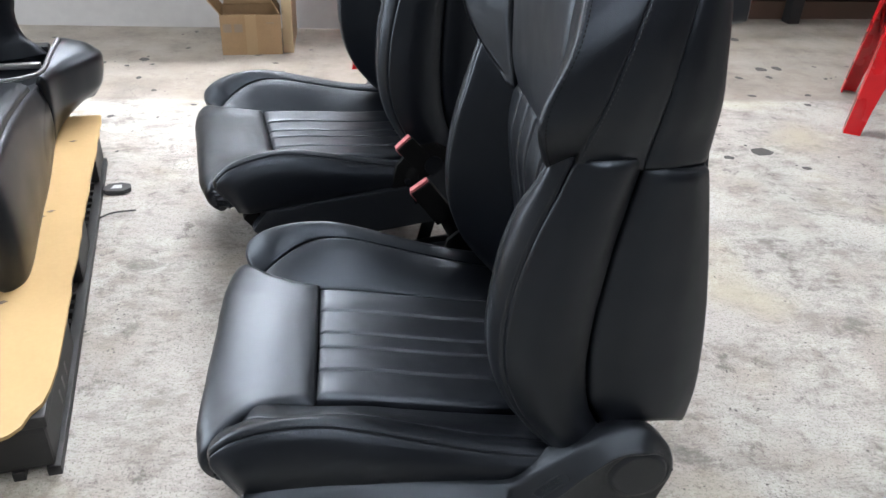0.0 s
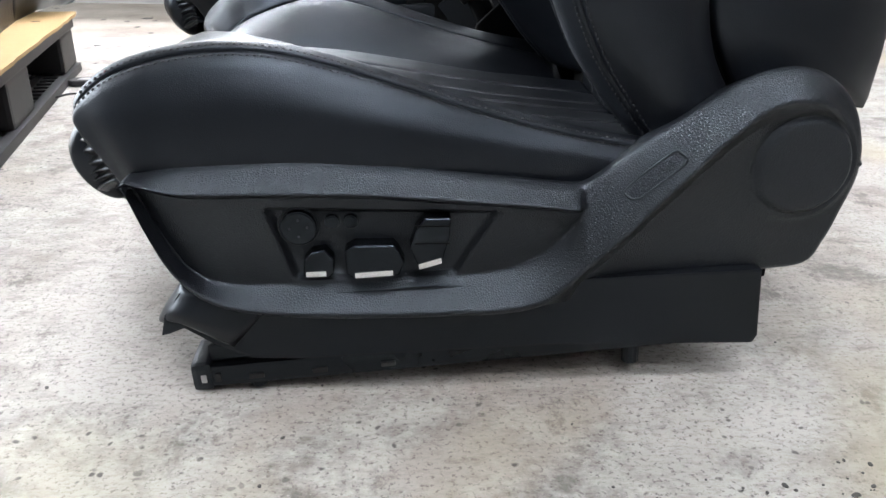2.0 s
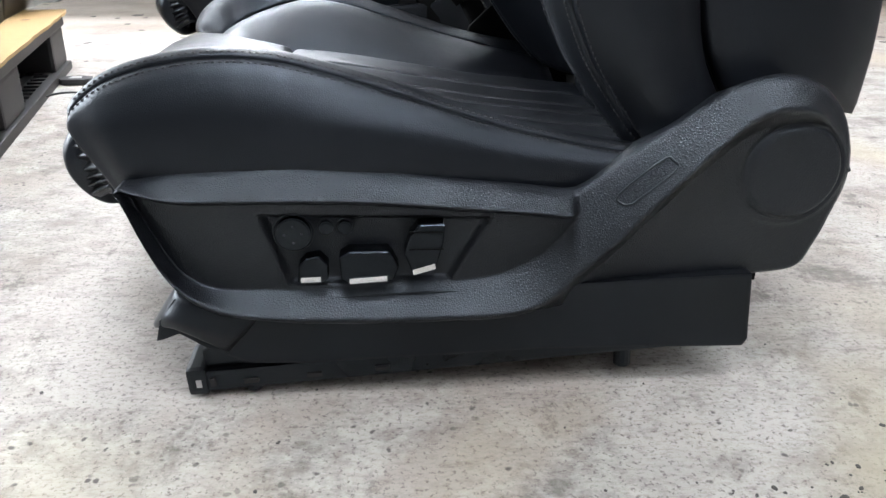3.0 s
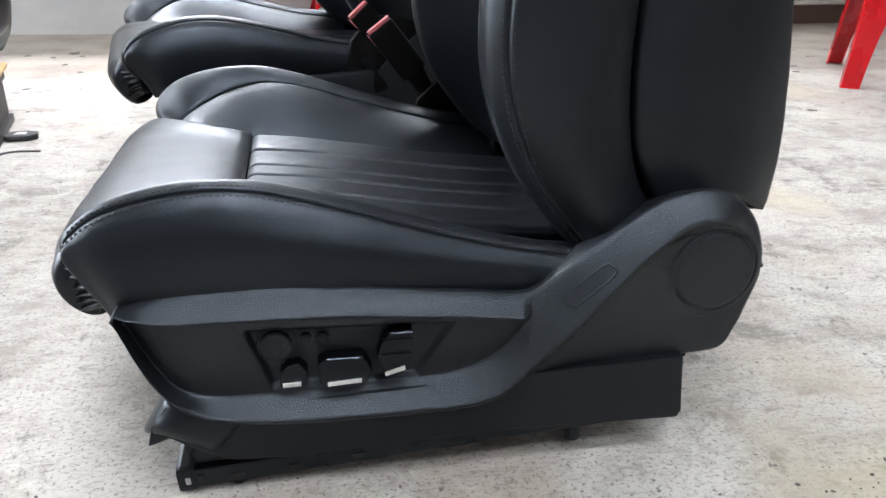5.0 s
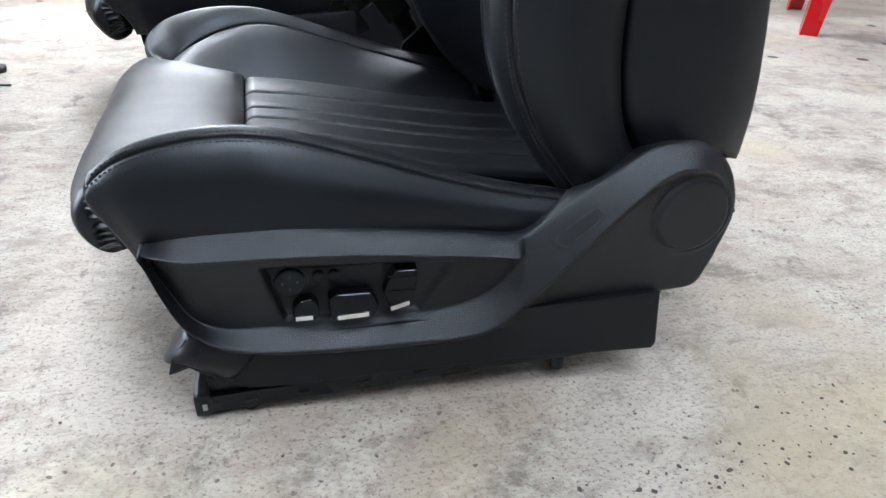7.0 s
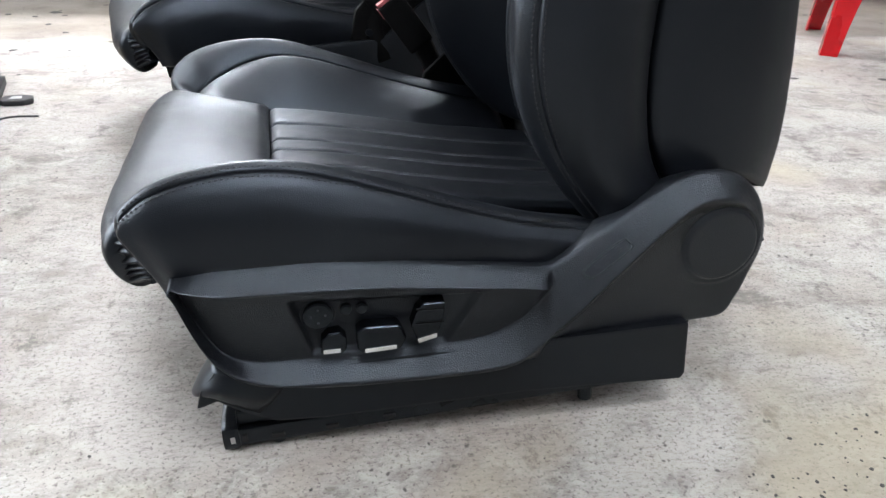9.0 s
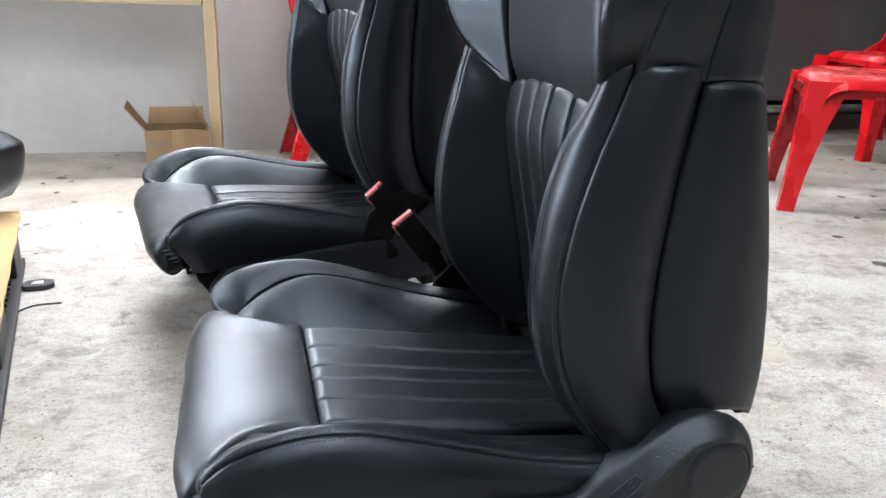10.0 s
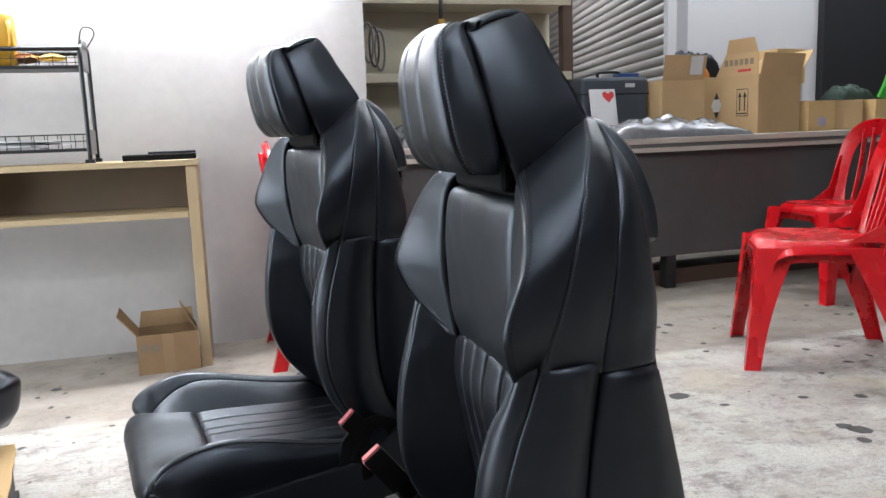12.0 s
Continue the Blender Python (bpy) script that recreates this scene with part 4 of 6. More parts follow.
    panel("headrest_top", rows, M_LEATHER, head, (0.5, 0, 1), 56, 34, side=side, sink=(0.5, 0, 0.6, 0.6), depth=0.003, radius=0.006, skirt=0.006, wrinkle=0.0005)
    rows = []
    for z, x, w, ex in ((0.908, 0.470, 0.116, 0.478), (0.898, 0.452, 0.127, 0.473), (0.898, 0.424, 0.133, 0.471), (0.93, 0.400, 0.139, 0.469), (0.98, 0.390, 0.138, 0.459), (1.03, 0.387, 0.128, 0.448), (1.069, 0.393, 0.117, 0.441), (1.092, 0.408, 0.105, 0.438), (1.101, 0.430, 0.098, 0.444), (1.094, 0.452, 0.092, 0.454)):
        d = ex - x
        half_row = [(ex, w * 0.99), (ex - min(0.016, d * 0.35), w * 1.01), (x + d * 0.26, w * 0.93), (x + d * 0.04, w * 0.66)]
        drop = 0.008 if z > 1.08 else (0.004 if z > 1.05 else 0.0)
        rows.append([L(a, -b, z - drop * (b / w) ** 2) for a, b in half_row] + [L(x, 0, z)] + [L(a, b, z - drop * (b / w) ** 2) for a, b in half_row[::-1]])

    def ribs(u, v, lu, lv):
        h = np.zeros_like(v)
        for a in (0.27, 0.445, 0.555, 0.73):
            h -= 0.0042 * np.exp(-((v - a) / 0.0070) ** 2)
        return h
    pad = panel("headrest_pad", rows, M_LEATHER, head, (-1, 0, 0), 60, 150, side=side, sink=(0, 0, 0.7, 0.7), depth=0.003, radius=0.006, relief=ribs, wrinkle=0.0005, skirt=0.012, label="padded leather front of the headrest with sewn stripes")
    for a in (0.258, 0.282, 0.718, 0.742):
        stitches("stitching", pad, [(0.10, a), (0.5, a), (0.92, a)], head, M_FOAM)

    # rear shell and covers that close the back
    rows = [[L(x, y * w, z) for y in (-1, -0.85, -0.4, 0, 0.4, 0.85, 1)] for x, z, w in ((0.600, 0.968, 0.150), (0.622, 0.955, 0.165), (0.650, 0.918, 0.180), (0.672, 0.860, 0.190), (0.680, 0.815, 0.190), (0.676, 0.796, 0.186), (0.640, 0.790, 0.180))]
    panel("rear_shell", rows, M_PLASTIC, seat, (1, 0, 0.3), 36, 40, side=side, sink=(0, 0, 1, 1), depth=0.012, radius=0.03, wrinkle=0)
    rows = [[L(x + 0.012 * (1 - y * y), y * w, z) for y in (-1, -0.5, 0, 0.5, 1)] for x, z, w in ((0.700, 0.237, 0.234), (0.699, 0.311, 0.234), (0.684, 0.418, 0.234), (0.664, 0.53, 0.234), (0.640, 0.655, 0.235), (0.628, 0.75, 0.238), (0.616, 0.88, 0.205), (0.600, 0.965, 0.14))]
    panel("back_cover", rows, M_PLASTIC, seat, (1, 0, 0), 40, 20, side=side, sink=(0, 0, 0, 0), wrinkle=0)
    part("back_core", prism([(0.545 - 0.35, 0.16), (0.62 - 0.35, 0.18), (0.66 - 0.35, 0.26), (0.660 - 0.35, 0.40), (0.625 - 0.35, 0.66), (0.60 - 0.35, 0.88), (0.515 - 0.35, 0.88), (0.515 - 0.35, 0.62), (0.53 - 0.35, 0.40)], -0.20, 0.20), M_FOAM, seat)
    part("rear_valance", block(0.57 - 0.35, 0.630 - 0.35, -0.245, 0.245, 0.075, 0.20, 0.01), M_FOAM, seat)
    part("cushion_core", prism([(0.07 - 0.35, 0.15), (0.10 - 0.35, 0.19), (0.5 - 0.35, 0.165), (0.62 - 0.35, 0.17), (0.62 - 0.35, 0.085), (0.12 - 0.35, 0.075)], -0.27, 0.27), M_FOAM, seat)
    part("front_crossbar", block(0.10 - 0.35, 0.13 - 0.35, -0.26, 0.26, 0.045, 0.115, 0.008), M_STEEL, seat)
    part("rear_crossbar", block(0.54 - 0.35, 0.57 - 0.35, -0.26, 0.26, 0.045, 0.09, 0.008), M_STEEL, seat)

    # covers and runners
    side_trim(seat, side, side > 0)
    inner_out = [(0.085, 0.135), (0.12, 0.175), (0.30, 0.182), (0.46, 0.182), (0.53, 0.235), (0.58, 0.262), (0.62, 0.25), (0.636, 0.20), (0.60, 0.12), (0.56, 0.085), (0.13, 0.075)]
    a, b = sorted((side * 0.272, side * 0.300))
    part("inner_trim", prism([(x - 0.35, z) for x, z in inner_out], a, b, "y", 0.006), M_PLASTIC, seat, "plain black plastic inner side cover")

    # hinge plate between cushion and back, on the buckle's side
    a, b = sorted((side * 0.281, side * 0.293))
    hinge = part("hinge_plate", prism([(0.02, 0.085), (0.045, 0.17), (0.062, 0.236), (0.10, 0.272), (0.15, 0.276), (0.215, 0.24), (0.235, 0.16), (0.22, 0.085)], a, b, "y", 0.003), M_FOAM, seat, "black steel hinge plate")
    for hx, hz, hr in ((0.145, 0.225, 0.022), (0.085, 0.195, 0.008), (0.19, 0.13, 0.009)):
        part("hinge_bolt", disc((hx, side * 0.295, hz), hr, 0.008, "y", 20, 0.0015), M_SMOOTH, hinge)
    # belt buckle on its stalk
    by, bx, bz = (0.310, 0.356, 0.345) if side > 0 else (-0.286, 0.431, 0.285)
    buckle = part("belt_buckle", block(-0.0225, 0.0225, -0.010, 0.010, -0.090, 0.0, 0.005), M_FOAM, seat, "black belt buckle with red release button")
    buckle.matrix_basis = Matrix.Translation((bx - 0.35, by, bz)) @ Matrix.Rotation(radians(-38), 4, "Y")
    part("release_button", block(-0.0205, 0.0205, -0.0075, 0.0075, 0.0003, 0.006, 0.0018), M_BUCKLE, buckle, "red plastic release button")
    part("button_lip", block(-0.0235, -0.0223, -0.0075, 0.0075, -0.018, 0.0, 0.0004), M_BUCKLE, buckle, "red plastic lip")
    tube("buckle_stalk", spline([(0.46 - 0.35, side * 0.296, 0.14), (0.445 - 0.35, (by + side * 0.296) / 2, 0.21), (bx + 0.050 - 0.35, by, bz - 0.055)], 16), 0.017, M_FOAM, seat, flat=0.4)
    # wiring and connectors under and beside the seat
    rng = random.Random(7)
    for k in range(16):
        x, y = 0.14 + 0.022 * k, rng.uniform(0.24, 0.36)
        a = [(x + rng.uniform(-0.05, 0.05) - 0.35, side * (y + rng.uniform(-0.06, 0.06)), max(0.006, rng.uniform(0.0, 0.10)) - lift) for _ in range(6)]
        tube("cable", spline(a, 36), 0.0030 + 0.0016 * (k % 3), M_WIRE, seat, seg=6)
    for k in range(9):
        x, y, z = 0.19 + 0.038 * k - 0.35, side * (0.31 + 0.035 * (k % 3 - 1)), 0.020 + 0.026 * (k % 3) - lift
        plug = part("connector", block(-0.019, 0.019, -0.012, 0.012, -0.011, 0.011, 0.002), (M_SMOOTH, M_FOAM, M_LIP)[k % 3], seat)
        plug.matrix_basis = pose(x, y, z, 20 * (k % 2), 15 - 12 * (k % 3), 37 * k)
    raised = Matrix.Translation((0, 0, lift + 0.1)) @ Matrix.Rotation(nod, 4, "Y") @ Matrix.Translation((0, 0, -0.1))
    for ob in seat.children:
        ob.matrix_basis = raised @ ob.matrix_basis
    for v in (-0.286, 0.262):
        seat_rail(seat, v * side)
    if lift:
        for v in (-0.262, 0.232):
            for x in (0.17, 0.48):
                link = part("lift_link", block(-0.016, 0.016, -0.004, 0.004, 0.0, 0.13, 0.003), M_STEEL, seat, "black steel lifting link")
                link.matrix_basis = Matrix.Translation((x - 0.35, v * side, 0.03)) @ Matrix.Rotation(radians(14), 4, "Y")
    return seat


SIZE = Matrix.Scale(0.9, 4)
car_seat(pose(0.315, 0.2835, 0) @ SIZE, 1, "black leather bucket car seat with power controls, on concrete floor")
car_seat(pose(0.199, 0.994, 0.0, 0, 0, 10.2) @ SIZE, -1, "black leather bucket car seat beside its twin, creased side bolster", 0.054, -0.062)
# unseen tubes, many added only to brighten leather, trim, floor and store
TUBES = [(-0.1, 2.51, 1.60, 0, 12), (-1.55, 2.51, 1.60, 0, 14), (-0.1, 2.51, 2.15, 0, 58), (-0.1, 2.51, 2.60, 0, 36),
         (0.5, 1.2, 2.98, 0, 6), (2.5, 1.2, 2.98, 0, 4), (0.3, -0.7, 2.98, 0, 44), (0.6, -2.0, 2.98, 0, 34), (0.5, -3.6, 2.98, 0, 12), (2.4, -1.2, 2.98, 0, 6), (2.6, 3.2, 2.98, 0, 48), (2.6, 6.5, 2.98, 90, 100), (4.6, 3.2, 2.98, 0, 34)]
for tx, ty, tz, tw, te in TUBES:
    on_wall = tz < 2.9
    lamp_thing = tube_light("tube_light", tx, ty, tz, tw, te, label="unseen white fluorescent tube light added on the wall" if on_wall else "unseen white fluorescent tube light added under the ceiling")
    if on_wall:
        for bx in (-0.45, 0.45):
            part("wall_bracket", block(bx - 0.015, bx + 0.015, 0.0, 0.1205, -0.012, 0.012, 0.002), M_BATTEN, lamp_thing)

# ---- the store behind the work table: corner, shutter, black board ----
setting("wall_store", block(3.27, 8.0, 4.155, 4.315, 0.0, 3.0), M_WALLPLAIN, "white painted wall behind the work table")
setting("wall_stub", block(0.554, 0.714, 2.83, 12.0, 0.0, 3.0), M_WALLPLAIN, "white side wall of the store")


def roller_shutter():
    """A closed roller shutter: curved slats, one above the other, between two guides."""
    base = tagged(new("roller_shutter"), "closed grey steel roller shutter with horizontal slats", "shutter", "", "structure")
    base.matrix_basis = Matrix.Translation((3.272, 4.365, 0)) @ Matrix.Rotation(radians(78), 4, "Z")
    long = 5.9
    prof = [(0.0, 0.0), (0.012, 0.008), (0.018, 0.03), (0.018, 0.048), (0.010, 0.066), (-0.004, 0.072), (-0.004, 0.076)]
    verts = [(x, y, z) for x in (0, long) for y, z in prof]
    n = len(prof)
    faces = [(i, i + 1, n + i + 1, n + i) for i in range(n - 1)]
    first = mesh("slat", verts, faces, M_SHUTTER, base, smooth=True)
    for k in range(1, 39):
        ob = new("slat", first.data)
        ob.parent = base
        ob.matrix_basis = Matrix.Translation((0, 0, 0.076 * k))
    part("guide", block(-0.07, 0.02, -0.03, 0.05, 0, 3.0, 0.005), M_WALLPLAIN, base)
    part("guide", block(long - 0.02, long + 0.07, -0.03, 0.05, 0, 3.0, 0.005), M_WALLPLAIN, base)


roller_shutter()
black = tagged(part("black_board", block(4.352, 7.9, 4.085, 4.153, 0.0, 2.7, 0.004), M_BLACKPANEL), "tall matt black board standing against the wall", "board")
tube("red_cord", spline([(5.02, 4.07, 1.93), (5.22, 4.065, 1.58), (5.47, 4.065, 1.35), (5.59, 4.065, 1.03)], 24), 0.006, M_REDPRINT, black)


# ---- shelf desk along the wall ----
def shelf_desk():
    desk = tagged(new("shelf_desk"), "cream particle-board shelf desk against the white wall", "desk")
    desk.matrix_basis = pose(-0.035, 0.03, -0.006)
    part("top_board", block(-1.85, 0.045, 2.265, 2.565, 0.772, 0.794, 0.002), M_BOARD, desk)
    part("shelf_board", block(-1.83, -0.002, 2.285, 2.565, 0.580, 0.602, 0.002), M_BOARD, desk)
    part("side_panel", block(0.002, 0.040, 2.272, 2.565, 0.0, 0.771, 0.002), M_BOARD, desk)
    part("side_panel", block(-1.85, -1.832, 2.272, 2.565, 0.0, 0.771, 0.002), M_BOARD, desk)
    part("divider", block(-0.86, -0.842, 2.30, 2.545, 0.603, 0.771, 0.001), M_BOARD, desk)
    part("back_panel", block(-1.83, -0.002, 2.548, 2.564, 0.603, 0.771), M_BROWN, desk, "brown hardboard back panel")


shelf_desk()


def wire_rack():
    """A small black two-tier rack: bent tube ends, wire baskets."""
    rack = tagged(new("wire_rack"), "black metal two-tier wire rack standing on the desk", "rack")
    rack.matrix_basis = pose(-0.668, 2.425, 0.788)
    w, d = 0.31, 0.085
    for s in (-1, 1):
        tube("end_frame", spline([(s * w, -d, 0.0), (s * w, -d, 0.33), (s * w, -d, 0.385), (s * w, -d + 0.03, 0.415), (s * w, d - 0.03, 0.415), (s * w, d, 0.385), (s * w, d, 0.33), (s * w, d, 0.0)], 60), 0.008, M_WIRE, rack)
        for y in (-d, d):
            part("foot", block(s * w - 0.016, s * w + 0.016, y - 0.012, y + 0.012, 0.0, 0.014, 0.002), M_WIRE, rack)
        part("end_plate", block(s * w - 0.003, s * w + 0.003, -d * 0.5, d * 0.8, 0.33, 0.44, 0.001), M_GREY, rack)
        part("low_plate", block(s * w - 0.003, s * w + 0.003, -d * 0.7, d * 0.8, 0.03, 0.12, 0.001), M_GREY, rack)
    for y in (-d, d):
        tube("top_rail", [(-w, y, 0.404), (w, y, 0.404)], 0.008, M_WIRE, rack)
    for z in (0.055, 0.347):
        part("tray", block(-w, w, -d, d, z - 0.012, z, 0.003), M_WIRE, rack)
        for y in (-d, d):
            for k in (0.025, 0.05):
                tube("basket_wire", [(-w, y, z + k), (w, y, z + k)], 0.0016, M_WIRE, rack, seg=6)
        for k in range(15):
            x = -w + 2 * w * k / 14
            for y in (-d, d):
                tube("basket_wire", [(x, y, z), (x, y, z + 0.052)], 0.0014, M_WIRE, rack, seg=6)
    tube("end_hook", spline([(w - 0.01, -0.03, 0.41), (w + 0.005, -0.035, 0.475), (w + 0.03, 0.0, 0.485), (w + 0.035, 0.04, 0.465), (w, 0.045, 0.41)], 24), 0.0025, M_WIRE, rack, seg=6)


wire_rack()
rng = random.Random(3)


def paper_stack():
    verts, faces = [], []
    stack = tagged(new("paper_stack"), "loose white papers lying in the lower tray", "papers")
    stack.matrix_basis = pose(-0.643, 2.42, 0.846)
    for k in range(5):
        bm = prism([(-0.16, -0.07), (0.15, -0.065), (0.16, 0.06), (-0.15, 0.07)], 0.0, 0.004, "z")
        ob = part("sheet", bm, M_WHITE, stack)
        ob.matrix_basis = pose(rng.uniform(-0.06, 0.06), rng.uniform(-0.005, 0.005), 0.006 * k, rng.uniform(-1, 3), rng.uniform(-3, 3), rng.uniform(-6, 6))


paper_stack()


def snack_packets():
    colors = (M_ORANGE, M_YELLOW, M_REDPRINT, M_WHITE, M_ORANGE, M_YELLOW)
    for k, mat in enumerate(colors):
        rows = [[(x, y, 0.020 * math.cos(x * 28) * math.cos(y * 26) + 0.012) for y in (-0.04, -0.02, 0, 0.02, 0.04)] for x in (-0.045, -0.02, 0, 0.02, 0.045)]
        p = np.swapaxes(spline(np.swapaxes(spline(np.array(rows), 12), 0, 1), 12), 0, 1)
        top = list(p.reshape(-1, 3))
        bot = [(x, y, 0.010 - (z - 0.010) * 0.4) for x, y, z in top]
        idx = np.arange(144).reshape(12, 12)
        faces = [(int(idx[i, j]), int(idx[i + 1, j]), int(idx[i + 1, j + 1]), int(idx[i, j + 1])) for i in range(11) for j in range(11)]
        faces += [tuple(144 + a for a in f[::-1]) for f in faces]
        ring = list(idx[0, :]) + list(idx[1:, -1]) + list(idx[-1, -2::-1]) + list(idx[-2:0:-1, 0])
        faces += [(int(ring[(i + 1) % 44]), int(ring[i]), int(144 + ring[i]), int(144 + ring[(i + 1) % 44])) for i in range(44)]
        ob = tagged(mesh("snack_packet", list(top) + bot, faces, mat), "shiny coloured packet lying in the top basket", "packet", "packets in the basket")
        ob.matrix_basis = pose(-0.903 + 0.088 * k, 2.42, 1.152, rng.uniform(-8, 8), rng.uniform(-8, 8), rng.uniform(-30, 30))


snack_packets()


def jug():
    prof = [(0.001, 0.0), (0.058, 0.0), (0.064, 0.01), (0.066, 0.155), (0.062, 0.175), (0.050, 0.186), (0.030, 0.188), (0.028, 0.20), (0.001, 0.20)]
    verts, faces = [], []
    seg = 28
    for r, z in prof:
        for k in range(seg):
            a = 2 * math.pi * k / seg
            c, s = math.cos(a), math.sin(a)
            f = (abs(c) ** 4 + abs(s) ** 4) ** -0.25
            verts.append((r * c * f, r * s * f * 0.8, z))
    for i in range(len(prof) - 1):
        for k in range(seg):
            faces.append((i * seg + k, i * seg + (k + 1) % seg, (i + 1) * seg + (k + 1) % seg, (i + 1) * seg + k))
    ob = tagged(mesh("plastic_jug", verts, faces, M_YELLOW), "opaque yellow plastic jug standing in the top basket", "jug")
    ob.matrix_basis = pose(-0.638, 2.415, 1.136, 0, 0, 12)
    tube("handle", spline([(0.045, -0.05, 0.15), (0.05, -0.085, 0.13), (0.05, -0.085, 0.08), (0.045, -0.05, 0.06)], 20), 0.009, M_YELLOW, ob)


jug()


def tool_pouch():
    ob = tagged(part("tool_pouch", prism([(-0.13, -0.03), (-0.02, -0.028), (0.0, -0.018), (0.13, -0.022), (0.132, 0.018), (0.02, 0.02), (0.0, 0.03), (-0.13, 0.028)], 0.0, 0.022, "z", 0.006, 3), M_FOAM), "flat black tool pouch lying on the desk", "pouch")
    ob.matrix_basis = pose(-0.126, 2.39, 0.7885, 0, 0, 6)
    part("strap", block(-0.04, 0.13, -0.006, 0.012, 0.0225, 0.032, 0.003), M_SMOOTH, ob)


tool_pouch()


# ---- cartons ----
def flap(name, pts, parent, mat, thick=0.004):
    """A stiff cardboard flap through four corners."""
    a, b, c, d = (Vector(p) for p in pts)
    n = (b - a).cross(d - a).normalized() * thick
    v = [a, b, c, d, a + n, b + n, c + n, d + n]
    return mesh(name, v, [(0, 3, 2, 1), (4, 5, 6, 7), (0, 1, 5, 4), (1, 2, 6, 5), (2, 3, 7, 6), (3, 0, 4, 7)], mat, parent, smooth=False)


def carton(label, m, w, d, h, mat=None, is_open=False, tape=True, group=""):
    """A cardboard box on its base centre; open boxes are hollow."""
    mat = mat or M_CARD
    ob = tagged(new("cardboard_box"), label, "box", group)
    ob.matrix_basis = m
    if is_open:
        t = 0.005
        part("side", block(-w / 2, w / 2, -d / 2, -d / 2 + t, 0, h), mat, ob)
        part("side", block(-w / 2, w / 2, d / 2 - t, d / 2, 0, h), mat, ob)
        part("side", block(-w / 2, -w / 2 + t, -d / 2 + t, d / 2 - t, 0, h), mat, ob)
        part("side", block(w / 2 - t, w / 2, -d / 2 + t, d / 2 - t, 0, h), mat, ob)
        part("bottom", block(-w / 2 + t, w / 2 - t, -d / 2 + t, d / 2 - t, 0, 0.004), mat, ob)
    else:
        part("body", block(-w / 2, w / 2, -d / 2, d / 2, 0, h, 0.0025), mat, ob)
        for s in (-1, 1):
            part("top_flap", block(-w / 2 + 0.002, w / 2 - 0.002, min(s * 0.0008, s * (d / 2 - 0.002)), max(s * 0.0008, s * (d / 2 - 0.002)), h + 0.0002, h + 0.004), mat, ob)
    if tape:
        part("tape", block(w / 2 + 0.0003, w / 2 + 0.001, -0.026, 0.026, 0.0, h * 0.28), M_TAPE, ob)
        part("tape", block(w / 2 + 0.0003, w / 2 + 0.001, -0.026, 0.026, h * 0.82, h), M_TAPE, ob)
    return ob


b = carton("small brown cardboard box with open flaps under the desk", pose(-0.152, 2.352, 0, 0, 0, 5), 0.220, 0.16, 0.148, M_CARDBROWN, is_open=True, tape=False)
flap("flap", [(-0.1075, -0.08, 0.148), (-0.1075, 0.075, 0.148), (-0.165, 0.06, 0.235), (-0.172, -0.06, 0.225)], b, M_CARDBROWN)
flap("flap", [(0.1075, 0.08, 0.148), (0.1075, -0.075, 0.148), (0.062, -0.066, 0.236), (0.055, 0.06, 0.242)], b, M_CARDBROWN)
flap("flap", [(-0.10, 0.08, 0.148), (0.10, 0.08, 0.148), (0.10, 0.10, 0.205), (-0.09, 0.10, 0.205)], b, M_CARDBROWN)
for x in (-0.085, -0.045):
    part("print_mark", block(x - 0.015, x + 0.015, -0.0815, -0.0803, 0.085, 0.115), M_BROWN, b, "dark printed symbol")
part("tape", block(-0.02, 0.02, -0.0815, -0.0803, 0.0, 0.148), M_TAPE, b)
part("print_line", block(0.055, 0.085, -0.0815, -0.0803, 0.117, 0.120), M_BROWN, b)

# ---- the long work table and what lies on it ----
TAB = pose(1.974, 2.715, -0.012, 0, 0, 3.0)


def work_table():
    t = tagged(new("work_table"), "long pale laminate work table with moulded edge and grey panel", "table")
    t.matrix_basis = TAB
    part("tabletop", block(-1.15, 3.2, 0.0, 0.85, 0.772, 0.800, 0.004), M_TABLE, t)
    part("edge_strip", block(-1.13, 3.18, 0.014, 0.05, 0.752, 0.7715, 0.002), M_GREY, t)
    part("edge_strip", block(-1.14, 3.19, 0.006, 0.05, 0.730, 0.7515, 0.003), M_TABLE, t)
    part("modesty_panel", block(-1.10, 3.15, 0.06, 0.078, 0.19, 0.7295, 0.002), M_PANEL, t, "stained grey front panel")
    for x in (-1.05, 0.35, 1.75, 3.1):
        part("leg", block(x - 0.03, x + 0.03, 0.082, 0.14, 0.012, 0.7295, 0.003), M_DARK, t)
        part("leg", block(x - 0.03, x + 0.03, 0.73, 0.79, 0.012, 0.771, 0.003), M_DARK, t)
    part("foot_board", block(-1.0, 3.05, 0.17, 0.20, 0.012, 0.095, 0.003), M_WOOD, t)
    # near-black sheet added so that the space under the table stays dark
    part("back_panel", block(-1.10, 3.15, 0.80, 0.815, 0.05, 0.7715), M_DARK, t)


work_table()


def on_table(x, y, yaw=0, z=0.7885):
    return pose(x - 0.026, y + 0.055, z, 0, 0, yaw)


b = carton("large open brown cardboard box with printed arrows on the table", on_table(3.075, 3.121, 12), 0.34, 0.40, 0.32, is_open=True)
bx = -0.1712
part("print_frame", prism([(-0.135, 0.095), (-0.055, 0.095), (-0.055, 0.245), (-0.135, 0.245)], bx, bx - 0.0003, "x"), M_PRINT, b)
part("print_field", prism([(-0.131, 0.099), (-0.059, 0.099), (-0.059, 0.241), (-0.131, 0.241)], bx - 0.0004, bx - 0.0007, "x"), M_CARD, b)
